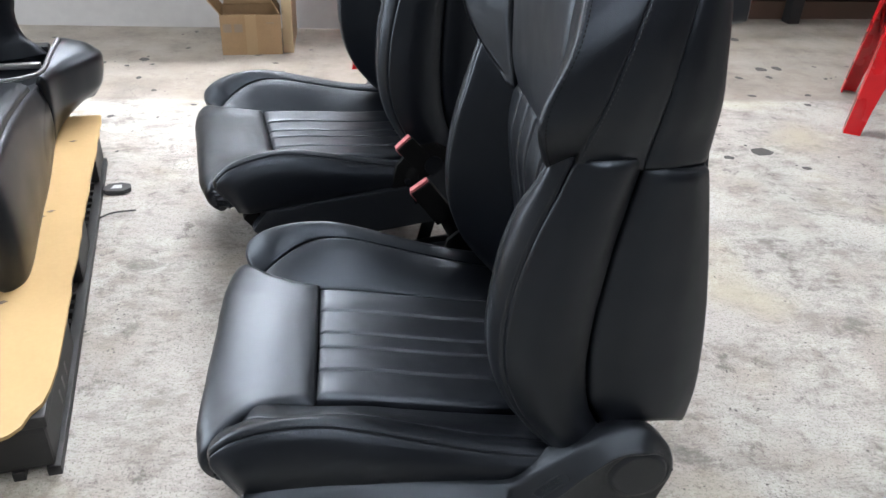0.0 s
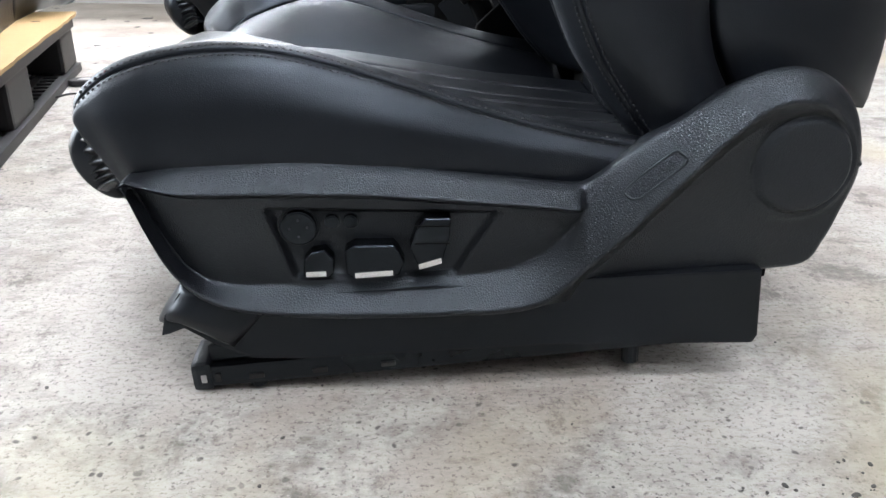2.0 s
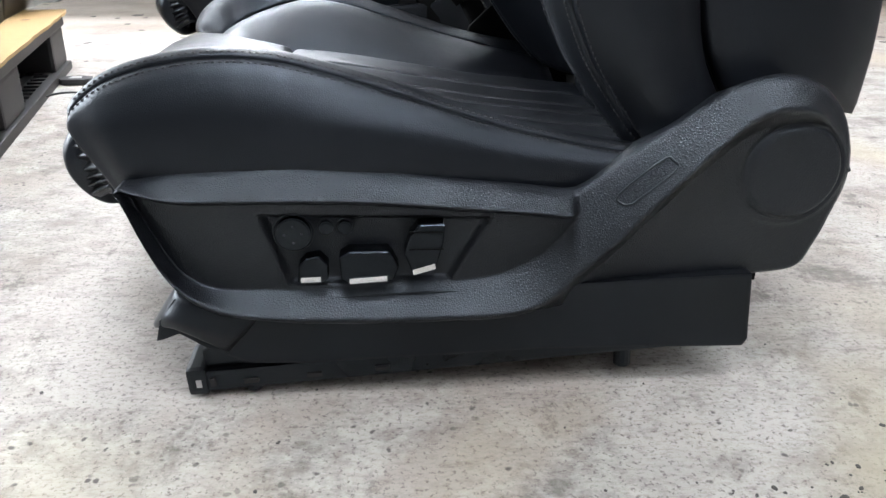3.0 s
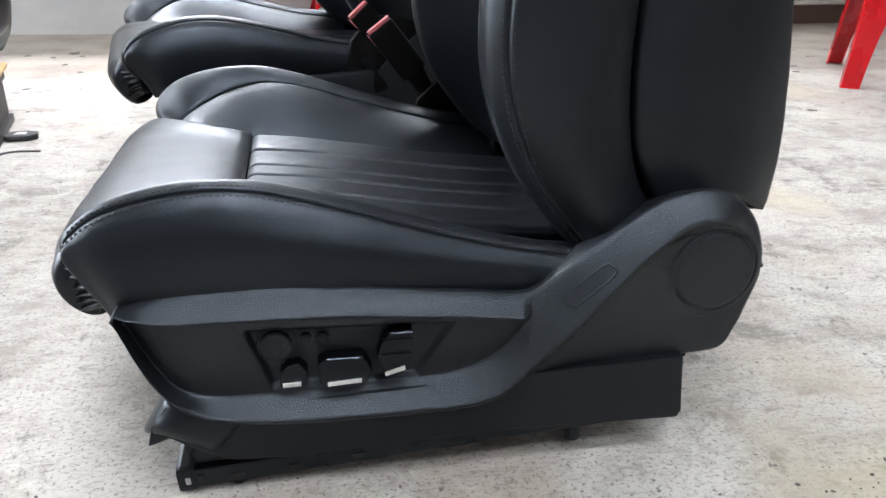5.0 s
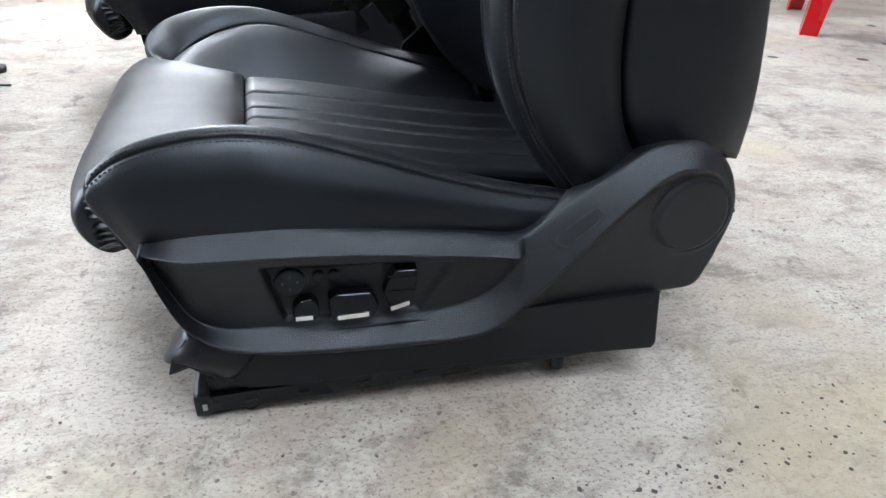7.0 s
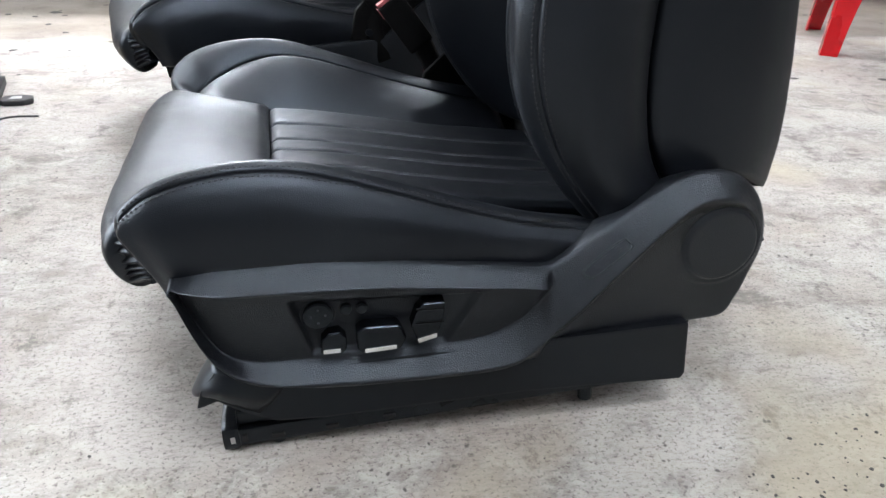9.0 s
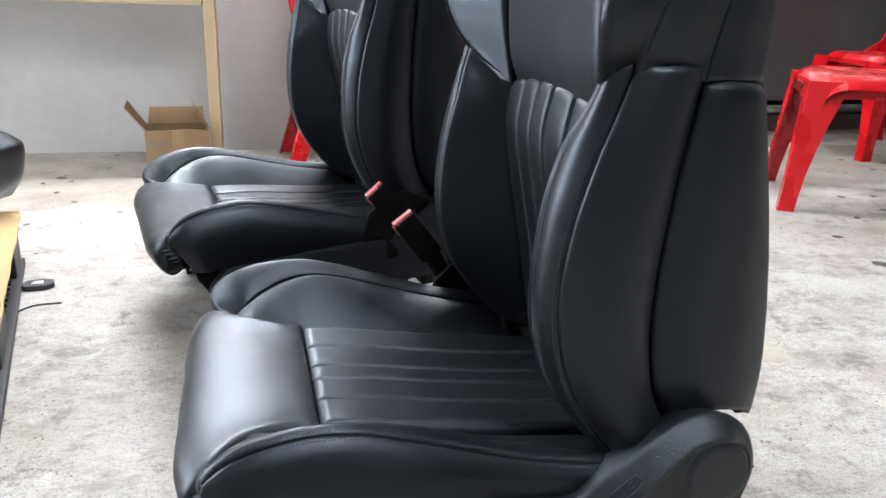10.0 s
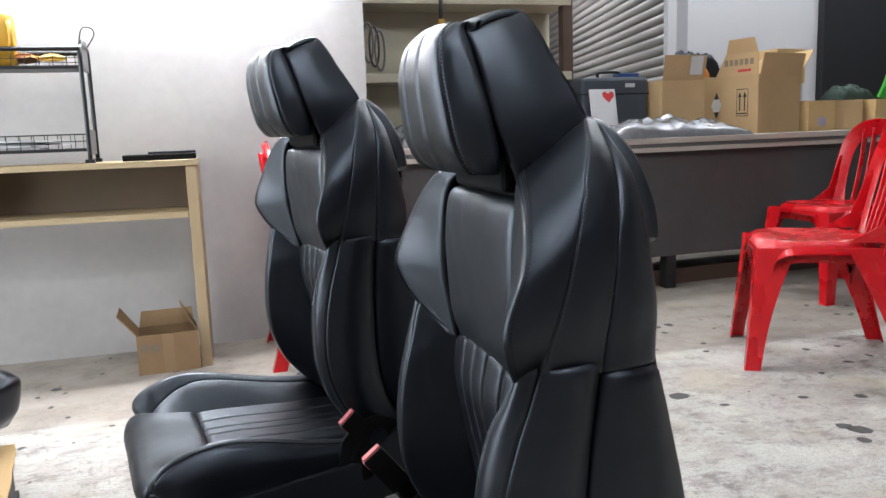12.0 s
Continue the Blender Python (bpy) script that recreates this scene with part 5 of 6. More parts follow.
for y in (-0.112, -0.078):
    part("arrow", prism([(y - 0.004, 0.125), (y + 0.004, 0.125), (y + 0.004, 0.20), (y + 0.013, 0.20), (y, 0.23), (y - 0.013, 0.20), (y - 0.004, 0.20)], bx - 0.0008, bx - 0.0012, "x"), M_PRINT, b, "printed black arrow")
part("arrow_base", prism([(-0.127, 0.107), (-0.063, 0.107), (-0.063, 0.114), (-0.127, 0.114)], bx - 0.0008, bx - 0.0012, "x"), M_PRINT, b)
part("diamond_mark", prism([(0.09, 0.085), (0.128, 0.16), (0.09, 0.235), (0.052, 0.16)], bx, bx - 0.0003, "x"), M_PRINT, b, "black diamond print")
part("diamond_label", prism([(0.070, 0.124), (0.110, 0.124), (0.128, 0.16), (0.110, 0.196), (0.070, 0.196), (0.052, 0.16)], bx - 0.0004, bx - 0.0008, "x"), M_WHITE, b)
flap("flap", [(-0.17, -0.20, 0.32), (-0.17, 0.10, 0.32), (-0.165, 0.03, 0.44), (-0.165, -0.19, 0.44)], b, M_CARD)
flap("flap", [(-0.165, -0.19, 0.44), (-0.165, 0.03, 0.44), (-0.19, -0.01, 0.515), (-0.19, -0.18, 0.515)], b, M_CARD)
flap("flap", [(-0.16, -0.20, 0.32), (0.17, -0.20, 0.32), (0.17, -0.225, 0.43), (-0.16, -0.225, 0.43)], b, M_CARD)
flap("flap", [(0.17, -0.195, 0.32), (0.17, 0.195, 0.32), (0.30, 0.18, 0.44), (0.30, -0.18, 0.46)], b, M_CARDPALE)
for k in range(6):
    part("print_bar", block(-0.1725, -0.1712, -0.165 + 0.035 * k, -0.142 + 0.035 * k, 0.375, 0.408), M_BROWN, b, "dark printed lettering bar")
part("print_bar", block(-0.1725, -0.1712, -0.15, -0.06, 0.338, 0.352), M_REDPRINT, b, "small red printed bar")


def film_bag(label, m, w, d, h, mat, seed, name="plastic_bag"):
    """A slack bag of film: a crumpled, closed pillow."""
    n = 46
    rg = np.linspace(-1, 1, n)
    u, v = np.meshgrid(rg, rg, indexing="ij")
    dome = np.clip(1 - np.abs(u) ** 3, 0, 1) ** 0.5 * np.clip(1 - np.abs(v) ** 3, 0, 1) ** 0.5
    verts = []
    for s in (1, -1):
        for i in range(n):
            for j in range(n):
                q = Vector((u[i, j] * w * 4.5 + seed, v[i, j] * d * 4.5, 3.1 * seed))
                rough = 0.72 + 0.32 * noise.noise(q) + 0.20 * abs(noise.noise(q * 2.7)) + 0.14 * abs(noise.noise(q * 6.0))
                z = h * dome[i, j] * max(rough, 0.15) if s > 0 else 0.0015 * dome[i, j]
                k = 1 + 0.09 * noise.noise(Vector((u[i, j] * 2, v[i, j] * 2, seed)))
                verts.append((u[i, j] * w / 2 * k, v[i, j] * d / 2 * k, z))
    idx = np.arange(n * n).reshape(n, n)
    faces = [(int(idx[i, j]), int(idx[i + 1, j]), int(idx[i + 1, j + 1]), int(idx[i, j + 1])) for i in range(n - 1) for j in range(n - 1)]
    faces += [tuple(n * n + a for a in f[::-1]) for f in faces]
    ob = tagged(mesh(name, verts, faces, mat), label, "bag")
    ob.matrix_basis = m
    return ob


film_bag("crumpled silver plastic film bag lying on the table", on_table(2.36, 2.86, 6), 0.88, 0.34, 0.11, M_SILVER, 2.0)
film_bag("crumpled clear white film bag at the table end", on_table(1.08, 2.86, 20), 0.46, 0.36, 0.13, M_SILVER, 5.0)
b = carton("brown box with white label half hidden behind the bag", on_table(2.585, 3.16, 4), 0.28, 0.22, 0.30, tape=False)
flap("flap", [(-0.14, -0.11, 0.304), (0.13, -0.11, 0.304), (0.12, -0.15, 0.43), (-0.15, -0.15, 0.435)], b, M_CARD)
flap("label", [(0.02, -0.132, 0.330), (0.10, -0.132, 0.330), (0.095, -0.156, 0.425), (0.015, -0.156, 0.425)], b, M_WHITE, 0.002)
c = carton("brown box below the orange wrapped goods", on_table(2.865, 3.435, 2), 0.28, 0.16, 0.33, tape=False)
film_bag("black plastic bag stuffed between the boxes", on_table(2.91, 3.455, 0, 1.1235), 0.34, 0.10, 0.20, M_SMOOTH, 8.0)
film_bag("orange wrapped goods on top of a box", on_table(2.88, 3.385, 0, 1.1235), 0.18, 0.05, 0.08, M_ORANGE, 9.0)


def tool_case():
    ob = tagged(part("tool_case", block(-0.21, 0.21, -0.07, 0.07, 0, 0.33, 0.03, 4), M_TOOLBOX), "dark grey-blue plastic tool case standing on the table", "tool case")
    ob.matrix_basis = on_table(2.215, 3.20, 4)
    part("lid_rim", block(-0.212, 0.212, -0.072, 0.072, 0.235, 0.243, 0.002), M_SMOOTH, ob)
    tube("carry_handle", spline([(-0.07, 0, 0.328), (-0.06, 0, 0.358), (0.06, 0, 0.358), (0.07, 0, 0.328)], 20), 0.009, M_SMOOTH, ob)
    part("maker_label", block(0.06, 0.12, -0.0735, -0.0715, 0.275, 0.295), M_WHITE, ob)
    card = tagged(part("gift_card", block(-0.08, 0.08, -0.002, 0.002, 0, 0.27), M_WHITE), "white card with red heart leaning on the tool case", "card")
    card.matrix_basis = on_table(2.135, 3.07, 4) @ pose(0, 0, 0, -11, 0, 0)
    heart = [(0.035, 0.195), (0.070, 0.230), (0.070, 0.250), (0.056, 0.258), (0.035, 0.246), (0.014, 0.258), (0.0, 0.250), (0.0, 0.230)]
    part("heart_print", prism(heart, -0.0022, -0.0030), M_REDPRINT, card, "red heart print")
    lid = tagged(part("blue_cap", block(-0.06, 0.06, -0.04, 0.04, 0, 0.022, 0.006), M_BLUE), "blue plastic cap lying on the tool case", "cap")
    lid.matrix_basis = on_table(2.32, 3.20, 0, 1.1190)


tool_case()
specs = [(3.42, 3.02, 0.20, 0.14, 0.165, 6, M_CARDPALE), (3.64, 3.06, 0.19, 0.17, 0.165, -12, M_CARD), (3.92, 3.04, 0.26, 0.17, 0.165, 4, M_CARDPALE), (3.45, 3.34, 0.20, 0.16, 0.28, 5, M_WHITE), (3.45, 3.34, 0.22, 0.18, 0.20, 5, M_CARDPALE)]
for k, (x, y, w, d, h, a, mat) in enumerate(specs):
    b = carton("small pale cardboard box standing on the table", on_table(x, y, a, 0.7885 if k < 4 else 1.0730), w, d, h, mat, tape=False, group="small boxes on the table")
    if k == 0:
        part("label", block(-0.03, 0.03, -d / 2 - 0.001, -d / 2 - 0.0003, 0.025, 0.075), M_LILAC, b, "small lilac label")
film_bag("dark green cloth heaped on the small boxes", on_table(3.72, 3.08, 15, 0.958), 0.34, 0.14, 0.12, M_DKGREEN, 4.0, "cloth")
scoop = tagged(part("dustpan", prism([(-0.04, 0.0), (0.04, 0.0), (0.028, 0.08), (0.014, 0.20), (-0.010, 0.20), (-0.022, 0.08)], -0.012, 0.012, "y", 0.005), M_GREEN), "bright green plastic dustpan handle standing on a box", "dustpan")
scoop.matrix_basis = on_table(3.90, 3.0, 0, 0.9595) @ pose(0, 0, 0, 0, 16, 0)


# ---- cream store rack behind the wall's end ----
def store_rack():
    rack = tagged(new("store_rack"), "cream painted storage rack with brown post and hanging cables", "rack")
    rack.matrix_basis = pose(1.252, 3.495, 0.02)
    part("back_panel", block(-0.52, 0.75, 0.14, 0.155, 0, 2.2), M_CREAM, rack)
    part("post", block(-0.50, -0.43, -0.16, -0.10, 0, 2.2, 0.004), M_WOOD, rack, "dark brown wooden post")
    part("post", block(0.70, 0.76, -0.16, -0.10, 0, 2.2, 0.004), M_WOOD, rack)
    for z in (0.55, 1.10, 1.50, 1.95):
        part("shelf", block(-0.42, 0.75, -0.165, 0.138, z, z + 0.045, 0.004), M_CREAM, rack)
    for k in range(3):
        x = -0.395 + 0.03 * k
        pts = [(x + 0.025 * math.sin(a), -0.185, 1.30 + 0.10 * math.cos(a) - 0.02 * k) for a in np.linspace(0, 2 * math.pi, 25)[:-1]]
        tube("cable_loop", pts, 0.006, M_GREY if k != 1 else M_WIRE, rack, closed=True)
    tube("hook_strap", [(0.0, -0.18, 1.53), (0.0, -0.18, 1.42)], 0.012, M_WIRE, rack)
    part("yellow_hook", block(-0.018, 0.018, -0.19, -0.17, 1.36, 1.42, 0.005), M_YELLOW, rack)
    part("black_tool", block(-0.33, -0.10, -0.15, -0.03, 1.545, 1.585, 0.006), M_SMOOTH, rack)
    bottle = tagged(new("spray_bottle"), "small purple bottle with black cap on the rack", "bottle")
    bottle.matrix_basis = pose(1.172, 3.405, 1.165)
    part("body", disc((0, 0, 0.07), 0.03, 0.14, "z", 20, 0.006), M_PURPLE, bottle, smooth=False)
    part("cap", disc((0, 0, 0.165), 0.016, 0.05, "z", 16, 0.003), M_SMOOTH, bottle)


store_rack()


# ---- red plastic chairs ----
def plastic_chair(m, label):
    """A stacking chair in one moulding: dished seat, four splayed angle legs, arched back with slats. It faces -x."""
    chair = tagged(new("plastic_chair"), label, "chair", "red plastic chairs")
    chair.matrix_basis = m
    # seat with rolled rim
    n = 26
    verts = []
    rg = np.linspace(-1, 1, n)
    for a in rg:
        for b in rg:
            f = (abs(a) ** 5 + abs(b) ** 5) ** 0.2 if (a or b) else 0
            k = max(abs(a), abs(b)) / f if f else 1
            x, y = a * k * 0.205, b * k * (0.205 - 0.012 * a)
            edge = max(0.0, f - 0.86) / 0.14
            z = 0.440 + 0.010 * min(f, 1) ** 2 - 0.045 * max(0, edge) ** 2
            verts.append((x, y, z))
    idx = np.arange(n * n).reshape(n, n)
    faces = [(int(idx[i, j]), int(idx[i + 1, j]), int(idx[i + 1, j + 1]), int(idx[i, j + 1])) for i in range(n - 1) for j in range(n - 1)]
    ring = list(idx[0, :]) + list(idx[1:, -1]) + list(idx[-1, -2::-1]) + list(idx[-2:0:-1, 0])
    s = len(verts)
    for k in ring:
        x, y, z = verts[k]
        verts.append((x * 1.015, y * 1.015, z - 0.028))
    for k in range(len(ring)):
        j = (k + 1) % len(ring)
        faces.append((int(ring[j]), int(ring[k]), s + k, s + j))
    seat = mesh("seat", verts, faces, M_RED, chair)
    mod = seat.modifiers.new("thick", "SOLIDIFY")
    mod.thickness, mod.offset = 0.004, -1
    # legs: angle section, wide at the seat
    for sx in (-1, 1):
        for sy in (-1, 1):
            tx, ty = (sx * 0.190, sy * 0.185)
            fx, fy = (sx * (0.225 if sx < 0 else 0.300), sy * 0.225)
            bm = bmesh.new()
            secs = []
            for f in np.linspace(0, 1, 7):
                z = 0.425 * (1 - f)
                cx, cy = tx + (fx - tx) * (f ** 1.15), ty + (fy - ty) * f
                wd = 0.075 * (1 - f) ** 2 + 0.052
                th = 0.005
                c = [(0, 0), (-sx * wd, 0), (-sx * wd, -sy * th), (-sx * th, -sy * th), (-sx * th, -sy * wd * 0.8), (0, -sy * wd * 0.8)]
                ox, oy = cx + sx * 0.014, cy + sy * 0.014
                secs.append([bm.verts.new((ox + a, oy + b, z)) for a, b in c])
            for p, q in zip(secs, secs[1:]):
                for k in range(6):
                    j = (k + 1) % 6
                    bm.faces.new((p[k], p[j], q[j], q[k]))
            bm.faces.new(secs[0])
            bm.faces.new(secs[-1])
            part("leg", bm, M_RED, chair)
    # back: arch frame of flat section, and slats
    lean = lambda z: 0.205 + 0.20 * (z - 0.44)
    hoop = [(-0.205, 0.40), (-0.208, 0.50), (-0.205, 0.62), (-0.185, 0.73), (-0.12, 0.81), (0.0, 0.84), (0.12, 0.81), (0.185, 0.73), (0.205, 0.62), (0.208, 0.50), (0.205, 0.40)]
    pts = spline([(lean(z), y, z) for y, z in hoop], 70)
    bm = bmesh.new()
    secs = []
    tang = np.gradient(pts, axis=0)
    for i, p in enumerate(pts):
        t = tang[i] / np.linalg.norm(tang[i])
        nrm = np.array([0.98, 0, -0.196])
        inward = np.cross(nrm, t)
        c = np.array([0.0, 0.0, 0.60])
        if inward @ (np.array([lean(0.6), 0, 0.6]) - p) < 0:
            inward = -inward
        wide = 0.052 + 0.022 * math.sin(math.pi * i / 69) + 0.035 * (1 - math.sin(math.pi * i / 69)) ** 3
        curl = 0.016
        sec = [p - nrm * curl, p + inward * 0.008 + nrm * 0.0, p + inward * wide + nrm * 0.004, p + inward * wide + nrm * 0.009, p + inward * 0.006 + nrm * 0.006, p - inward * 0.004 - nrm * curl]
        secs.append([bm.verts.new(v) for v in sec])
    for p, q in zip(secs, secs[1:]):
        for k in range(6):
            j = (k + 1) % 6
            bm.faces.new((p[k], p[j], q[j], q[k]))
    bm.faces.new(secs[0])
    bm.faces.new(secs[-1])
    part("back_frame", bm, M_RED, chair, smooth=True)
    for y in (-0.075, -0.025, 0.025, 0.075):
        pts = spline([(lean(z) + 0.006 + 0.010 * math.sin((z - 0.42) * 7.5), y * (1 + 0.35 * (z - 0.42)), z) for z in (0.42, 0.52, 0.64, 0.80)], 18)
        tube("slat", pts, 0.017, M_RED, chair, flat=0.22)
    for sy in (-1, 1):
        part("gusset", prism([(0.08, 0.445), (0.20, 0.445), (0.262, 0.66), (0.235, 0.66), (0.175, 0.50)], sy * 0.192, sy * 0.199), M_RED, chair)
    part("apron", block(-0.198, 0.200, -0.196, -0.190, 0.385, 0.425, 0.002), M_RED, chair)
    part("apron", block(-0.198, 0.200, 0.190, 0.196, 0.385, 0.425, 0.002), M_RED, chair)
    part("apron", block(-0.203, -0.197, -0.188, 0.188, 0.385, 0.425, 0.002), M_RED, chair)
    return chair


chair_a = plastic_chair(pose(2.12, 1.60, 0, 0, 0, -30), "bright red plastic stacking chair with scuffed legs, on concrete floor")
for place, text in ((pose(2.955, 2.42, 0, 0, 0, 2), "bright red plastic stacking chair pushed up to the work table"), (pose(0.536, 2.35, 0, 0, 0, 180), "bright red plastic stacking chair standing behind the car seat")):
    tagged(copy_thing(chair_a, place), text)


# ---- pallet with cardboard and a car console on it ----
PAL = Matrix.Translation((-0.243, 0.232, 0)) @ Matrix.Rotation(radians(10.3), 4, "Z")


def pallet():
    p = tagged(new("pallet"), "black plastic pallet with slotted runners on the floor", "pallet")
    p.matrix_basis = PAL
    wide, long, top = 1.0, 1.11, 0.118
    part("deck", block(-wide, 0, 0, long, top - 0.022, top, 0.004), M_PALLET, p)
    for x in (-0.11, -0.55, -0.99):
        for y0, y1 in ((0.0, 0.30), (0.50, 0.66), (0.96, long)):
            part("foot_block", block(x, x + 0.105, y0 + 0.002, y1 - 0.002, 0.018, top - 0.0225, 0.008), M_PALLET, p)
        # slotted runner: two bars and cross pieces
        part("runner_bar", block(x - 0.002, x + 0.018, 0, long, 0.0, 0.0175, 0.002), M_PALLET, p)
        part("runner_bar", block(x + 0.092, x + 0.112, 0, long, 0.0, 0.0175, 0.002), M_PALLET, p)
        part("runner_bar", block(x + 0.045, x + 0.062, 0, long, 0.0, 0.0175, 0.002), M_PALLET, p)
        k = 0.305
        while k < 0.96:
            if not 0.49 < k < 0.66:
                part("runner_slat", block(x + 0.019, x + 0.0445, k, k + 0.014, 0.001, 0.0165, 0.001), M_PALLET, p)
                part("runner_slat", block(x + 0.0625, x + 0.0915, k, k + 0.014, 0.001, 0.0165, 0.001), M_PALLET, p)
            k += 0.032
    for k in range(3):
        part("scuff", block(0.0003, 0.0010, 0.10 + 0.035 * k, 0.108 + 0.035 * k, 0.050 + 0.001 * k, 0.075), M_GREY, p)
    # cardboard sheet with torn edge
    rg = random.Random(5)
    edge = [(-0.057, -0.041), (-0.040, -0.034), (-0.026, -0.020), (-0.018, 0.004), (-0.004, 0.022), (0.003, 0.055)] + [(0.007 + rg.uniform(-0.0018, 0.0018), 0.10 + 0.0415 * k) for k in range(25)] + [(0.003, 1.148)]
    outline = edge + [(-0.96, 1.145), (-0.97, -0.01), (-0.12, -0.044)]
    sheet = tagged(part("cardboard_sheet", prism(outline, 0.0, 0.006, "z"), M_CARDPALE), "flat cardboard sheet with ragged edge covering the pallet", "cardboard")
    sheet.matrix_basis = PAL @ Matrix.Translation((0, 0, top + 0.0005))
    for x, y in ((-0.06, 0.62), (-0.075, 0.60), (-0.05, 0.98), (-0.10, 0.30)):
        part("stain", prism([(x - 0.008, y), (x, y - 0.004), (x + 0.010, y + 0.002), (x + 0.002, y + 0.006)], 0.0062, 0.0068, "z"), M_BROWN, sheet)


pallet()


def console():
    """A car centre console: a lower side panel, a rounded top cover, a lipped tray, a nose that flares out and a tall upright."""
    c = tagged(new("centre_console"), "black plastic car centre console lying on cardboard", "console")
    c.matrix_basis = PAL @ Matrix.Translation((-0.105, 0, 0.1246))
    foot = [(0.32, 0.004), (0.345, 0.030), (0.42, 0.039), (0.59, 0.033), (0.71, 0.031), (0.88, 0.023), (1.0, 0.015), (1.12, 0.020)]
    split = [(0.30, 0.215), (0.54, 0.212), (0.66, 0.200), (0.776, 0.186), (0.90, 0.160), (1.02, 0.140)]
    ys = [0.325, 0.36, 0.42, 0.52, 0.62, 0.72, 0.82, 0.92, 1.02]
    side, cover = [], []
    for y in ys:
        fx, sz = float(curve(foot, [y])[0]), float(curve(split, [y])[0])
        side.append([(fx, y, 0.0), (fx + 0.006, y, sz * 0.35), (fx + 0.002, y, sz * 0.7), (fx - 0.012, y, sz)])
        top = 0.178 + 0.055 * smooth(0.85, 0.45, y)
        cover.append([(fx - 0.013, y, sz + 0.003), (fx - 0.022, y, max(sz + 0.012, top - 0.012)), (fx - 0.050, y, max(sz + 0.016, top)), (fx - 0.10, y, top + 0.002), (fx - 0.22, y, top)])
    panel("side_panel", side, M_PLASTIC, c, (1, 0, 0.1), 56, 24, sink=(1, 0, 0, 1), depth=0.008, radius=0.014, wrinkle=0)
    panel("top_cover", cover[:-1], M_PLASTIC, c, (0.4, 0, 1), 56, 30, sink=(1, 1, 1, 0), depth=0.006, radius=0.014, wrinkle=0)
    rows = [[(0.020 + 0.012 * k - 0.013 * smooth(0.8, 1.02, y), y, z) for k, z in ((0, 0.003), (1.1, 0.04), (1.2, 0.085), (0.7, 0.118))] for y in (0.70, 0.80, 0.92, 1.03)]
    panel("kick_panel", rows, M_SMOOTH, c, (1, 0, 0.1), 26, 20, depth=0.006, radius=0.012, wrinkle=0)
    # the nose: sections that flare out over the sheet
    small = [(0.016, 0.0), (0.022, 0.02), (0.026, 0.05), (0.028, 0.085), (0.030, 0.115), (0.030, 0.145), (0.028, 0.158), (0.022, 0.166), (0.014, 0.170)]
    full = [(0.022, 0.0), (0.037, 0.008), (0.074, 0.038), (0.111, 0.066), (0.125, 0.092), (0.133, 0.150), (0.117, 0.170), (0.092, 0.186), (0.043, 0.199)]
    nose = []
    for y, f, drop in ((0.97, 0.0, 0.0), (1.03, 0.18, 0.0), (1.09, 0.60, 0.0), (1.15, 0.97, 0.0), (1.20, 1.0, 0.006), (1.25, 0.92, 0.030), (1.275, 0.72, 0.062)):
        nose.append([(a[0] * (1 - f) + b[0] * f, y, max(0.0, a[1] * (1 - f) + b[1] * f - drop)) for a, b in zip(small, full)])
    panel("nose_cover", nose, M_SMOOTH, c, (0.7, 0.1, 0.3), 50, 60, sink=(0.5, 0, 0, 0.4), depth=0.005, radius=0.01, wrinkle=0, skirt=0.02)
    tube("tray_lip", spline([(-0.24, 0.915, 0.176), (-0.07, 0.925, 0.176), (0.0, 0.968, 0.172), (0.022, 1.01, 0.174), (0.030, 1.08, 0.185), (0.043, 1.155, 0.201)], 40), 0.0055, M_LIP, c, "pale worn tray edge")
    part("tray_floor", block(-0.45, -0.004, 0.935, 1.24, 0.085, 0.105, 0.004), M_SMOOTH, c)
    part("tray_rail", block(-0.45, 0.004, 1.085, 1.10, 0.150, 0.164, 0.004), M_ZINC, c, "light metal rail across the tray")
    part("tray_wall", block(-0.45, 0.006, 1.22, 1.26, 0.0, 0.165, 0.008), M_SMOOTH, c)
    part("metal_clip", block(-0.125, -0.075, 0.985, 1.02, 0.1055, 0.150, 0.004), M_ZINC, c)
    part("black_clip", block(-0.060, -0.035, 1.00, 1.03, 0.1055, 0.140, 0.003), M_SMOOTH, c)
    part("base", block(-0.75, -0.03, 0.36, 1.20, 0.0, 0.059, 0.01), M_SMOOTH, c)
    rows = [[(x, 1.20 - 0.05 * k, z) for k, (x, z) in enumerate(q)] for q in (
        ((0.010, 0.150), (-0.12, 0.148), (-0.45, 0.148)), ((-0.012, 0.178), (-0.14, 0.18), (-0.45, 0.19)), ((-0.038, 0.205), (-0.16, 0.22), (-0.45, 0.24)), ((-0.046, 0.25), (-0.18, 0.29), (-0.45, 0.32)), ((-0.037, 0.31), (-0.18, 0.38), (-0.45, 0.44)), ((-0.03, 0.50), (-0.18, 0.54), (-0.45, 0.60)))]
    panel("upright_cover", rows, M_SMOOTH, c, (0, -1, 0.2), 40, 26, sink=(0, 0, 1, 0), depth=0.012, radius=0.03, wrinkle=0, skirt=0.03)


console()


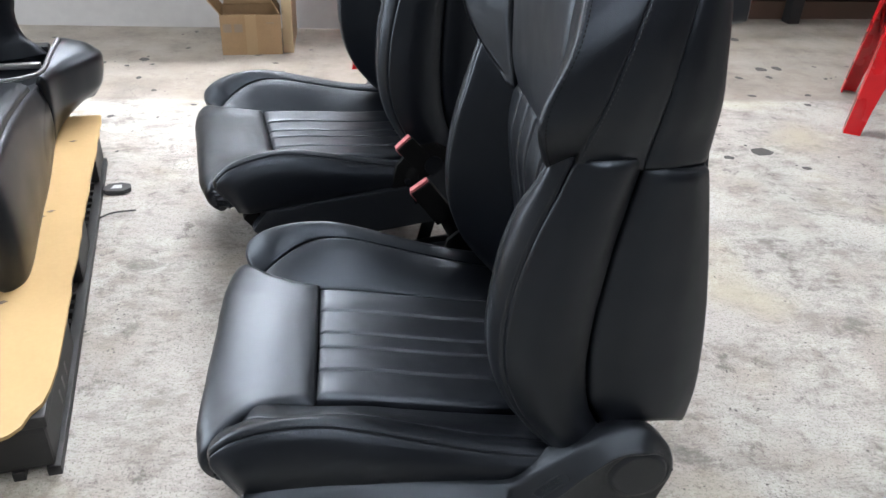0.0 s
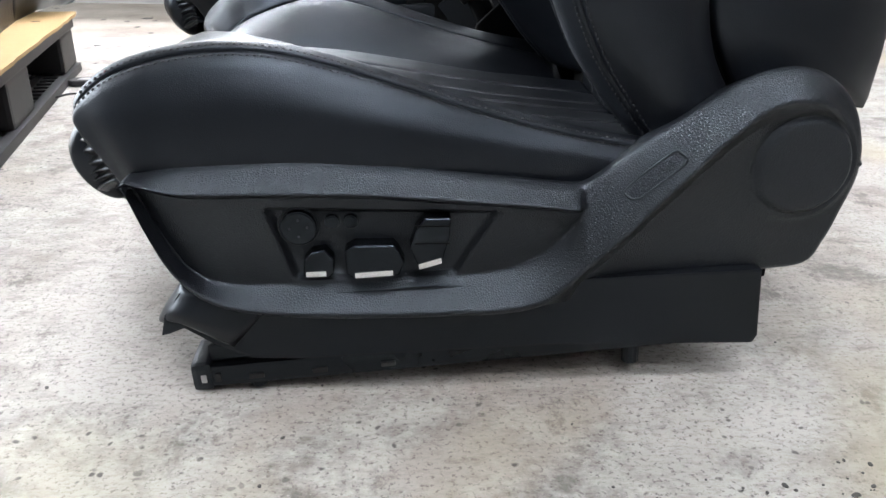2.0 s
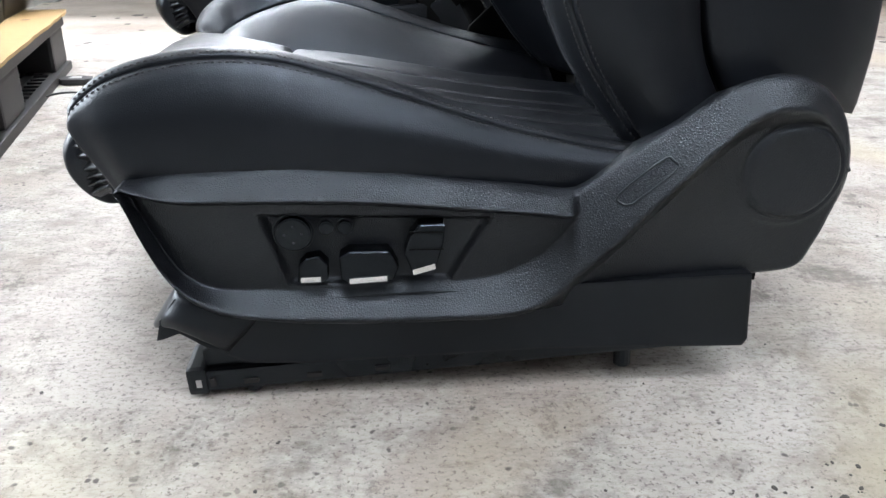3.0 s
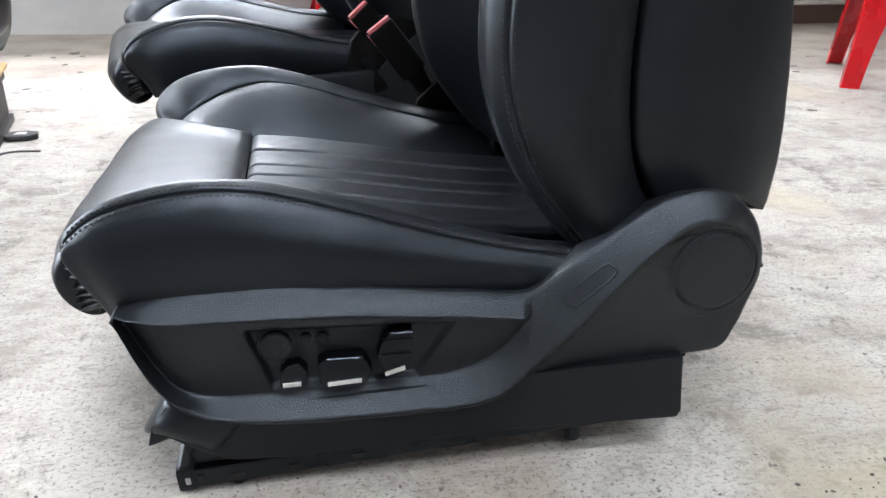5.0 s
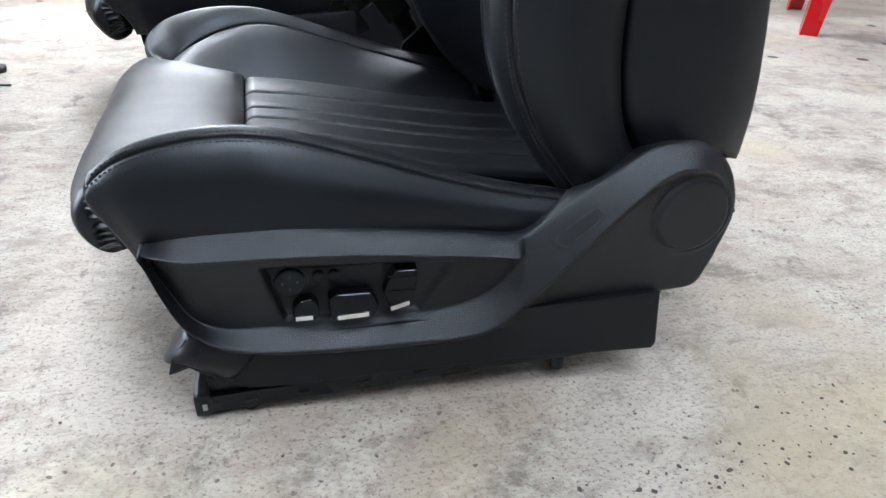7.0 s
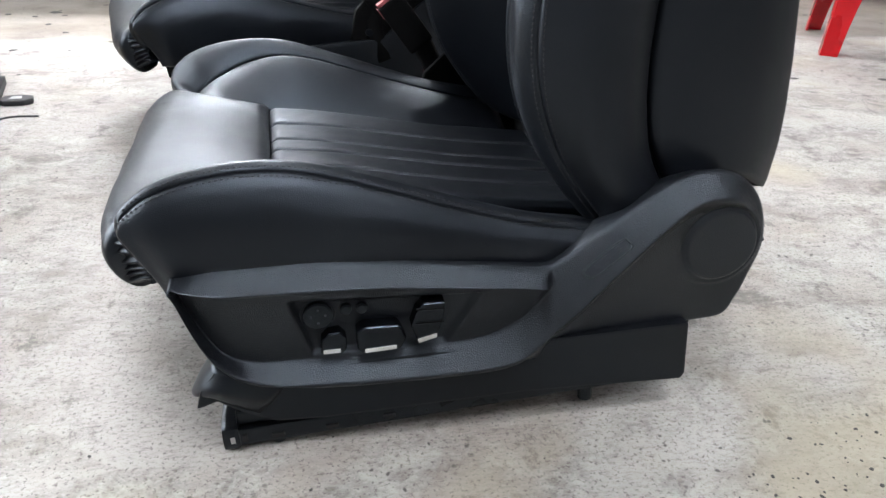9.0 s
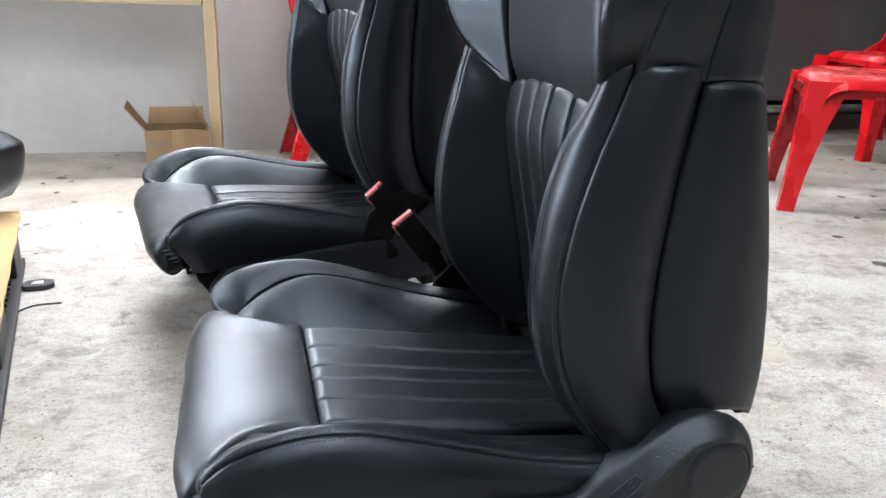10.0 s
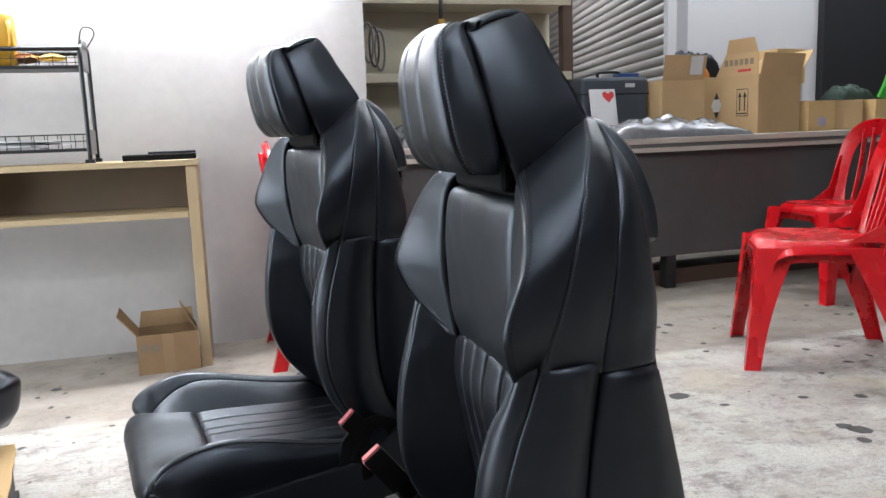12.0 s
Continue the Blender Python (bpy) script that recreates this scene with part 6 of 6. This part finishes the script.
# ---- litter and marks on the floor ----
deb = tagged(part("plastic_scrap", prism([(-0.035, -0.01), (-0.02, -0.025), (0.02, -0.022), (0.035, -0.005), (0.03, 0.018), (0.005, 0.026), (-0.025, 0.018)], 0.0, 0.012, "z", 0.004), M_DEBRIS), "dark plastic scrap with white sticker on the floor", "scrap")
deb.matrix_basis = pose(-0.378, 1.164, 0.0)
part("sticker", prism([(-0.012, -0.010), (0.014, -0.008), (0.010, 0.010), (-0.008, 0.008)], 0.0122, 0.0128, "z"), M_WHITE, deb)
w = tagged(tube("bent_wire", spline([(-0.40, 0.995, 0.004), (-0.36, 1.03, 0.010), (-0.31, 1.055, 0.004)], 16), 0.0022, M_WIRE, seg=6), "short bent black wire lying on the floor", "wire")


def floor_drips():
    """Dried dark drips on the concrete: flat, uneven blots a fraction of a millimetre thick."""
    rg = random.Random(21)
    verts, faces = [], []

    def blot(x, y, r):
        n = 9
        b = len(verts)
        st, ang = rg.uniform(0.55, 1.0), rg.uniform(0, math.pi)
        ring = []
        for k in range(n):
            a = 2 * math.pi * k / n
            q = r * rg.uniform(0.75, 1.2)
            u, w = q * math.cos(a), q * math.sin(a) * st
            ring.append((x + u * math.cos(ang) - w * math.sin(ang), y + u * math.sin(ang) + w * math.cos(ang)))
        verts.extend((u, w, 0.0006) for u, w in ring)
        verts.extend((x + (u - x) * 1.06, y + (w - y) * 1.06, 0.0001) for u, w in ring)
        faces.append(tuple(range(b, b + n)))
        faces.extend((b + k, b + n + k, b + n + (k + 1) % n, b + (k + 1) % n) for k in range(n))

    for k in range(80):
        s = rg.random()
        x = 0.22 + 0.50 * s + rg.gauss(0, 0.03)
        blot(x, -0.163 + 0.05 * s + rg.gauss(0, 0.012), rg.choice((0.0008, 0.001, 0.0012, 0.0016, 0.0022, 0.003)))
    for k in range(26):
        blot(rg.uniform(0.62, 0.84), rg.uniform(-0.12, -0.04), rg.choice((0.0008, 0.001, 0.0014, 0.0024)))
    for k in range(260):
        blot(rg.uniform(-0.5, 1.6), rg.uniform(-0.3, 1.7), rg.choice((0.0007, 0.0009, 0.0012, 0.0018)))
    for k in range(170):
        blot(rg.uniform(-1.4, 4.2), rg.uniform(0.9, 2.6), rg.choice((0.003, 0.004, 0.006, 0.010, 0.016)))
    for k in range(34):
        blot(rg.uniform(0.95, 2.6), rg.uniform(0.9, 2.55), rg.choice((0.014, 0.018, 0.024, 0.032)))
    for k in range(16):
        blot(rg.uniform(-1.0, 0.0), rg.uniform(1.3, 2.5), rg.choice((0.010, 0.014, 0.020)))
    tagged(mesh("floor_drips", verts, faces, M_SPOT, smooth=False), "small dried dark drips and flecks on the concrete", "stains", "", "stuff")


floor_drips()
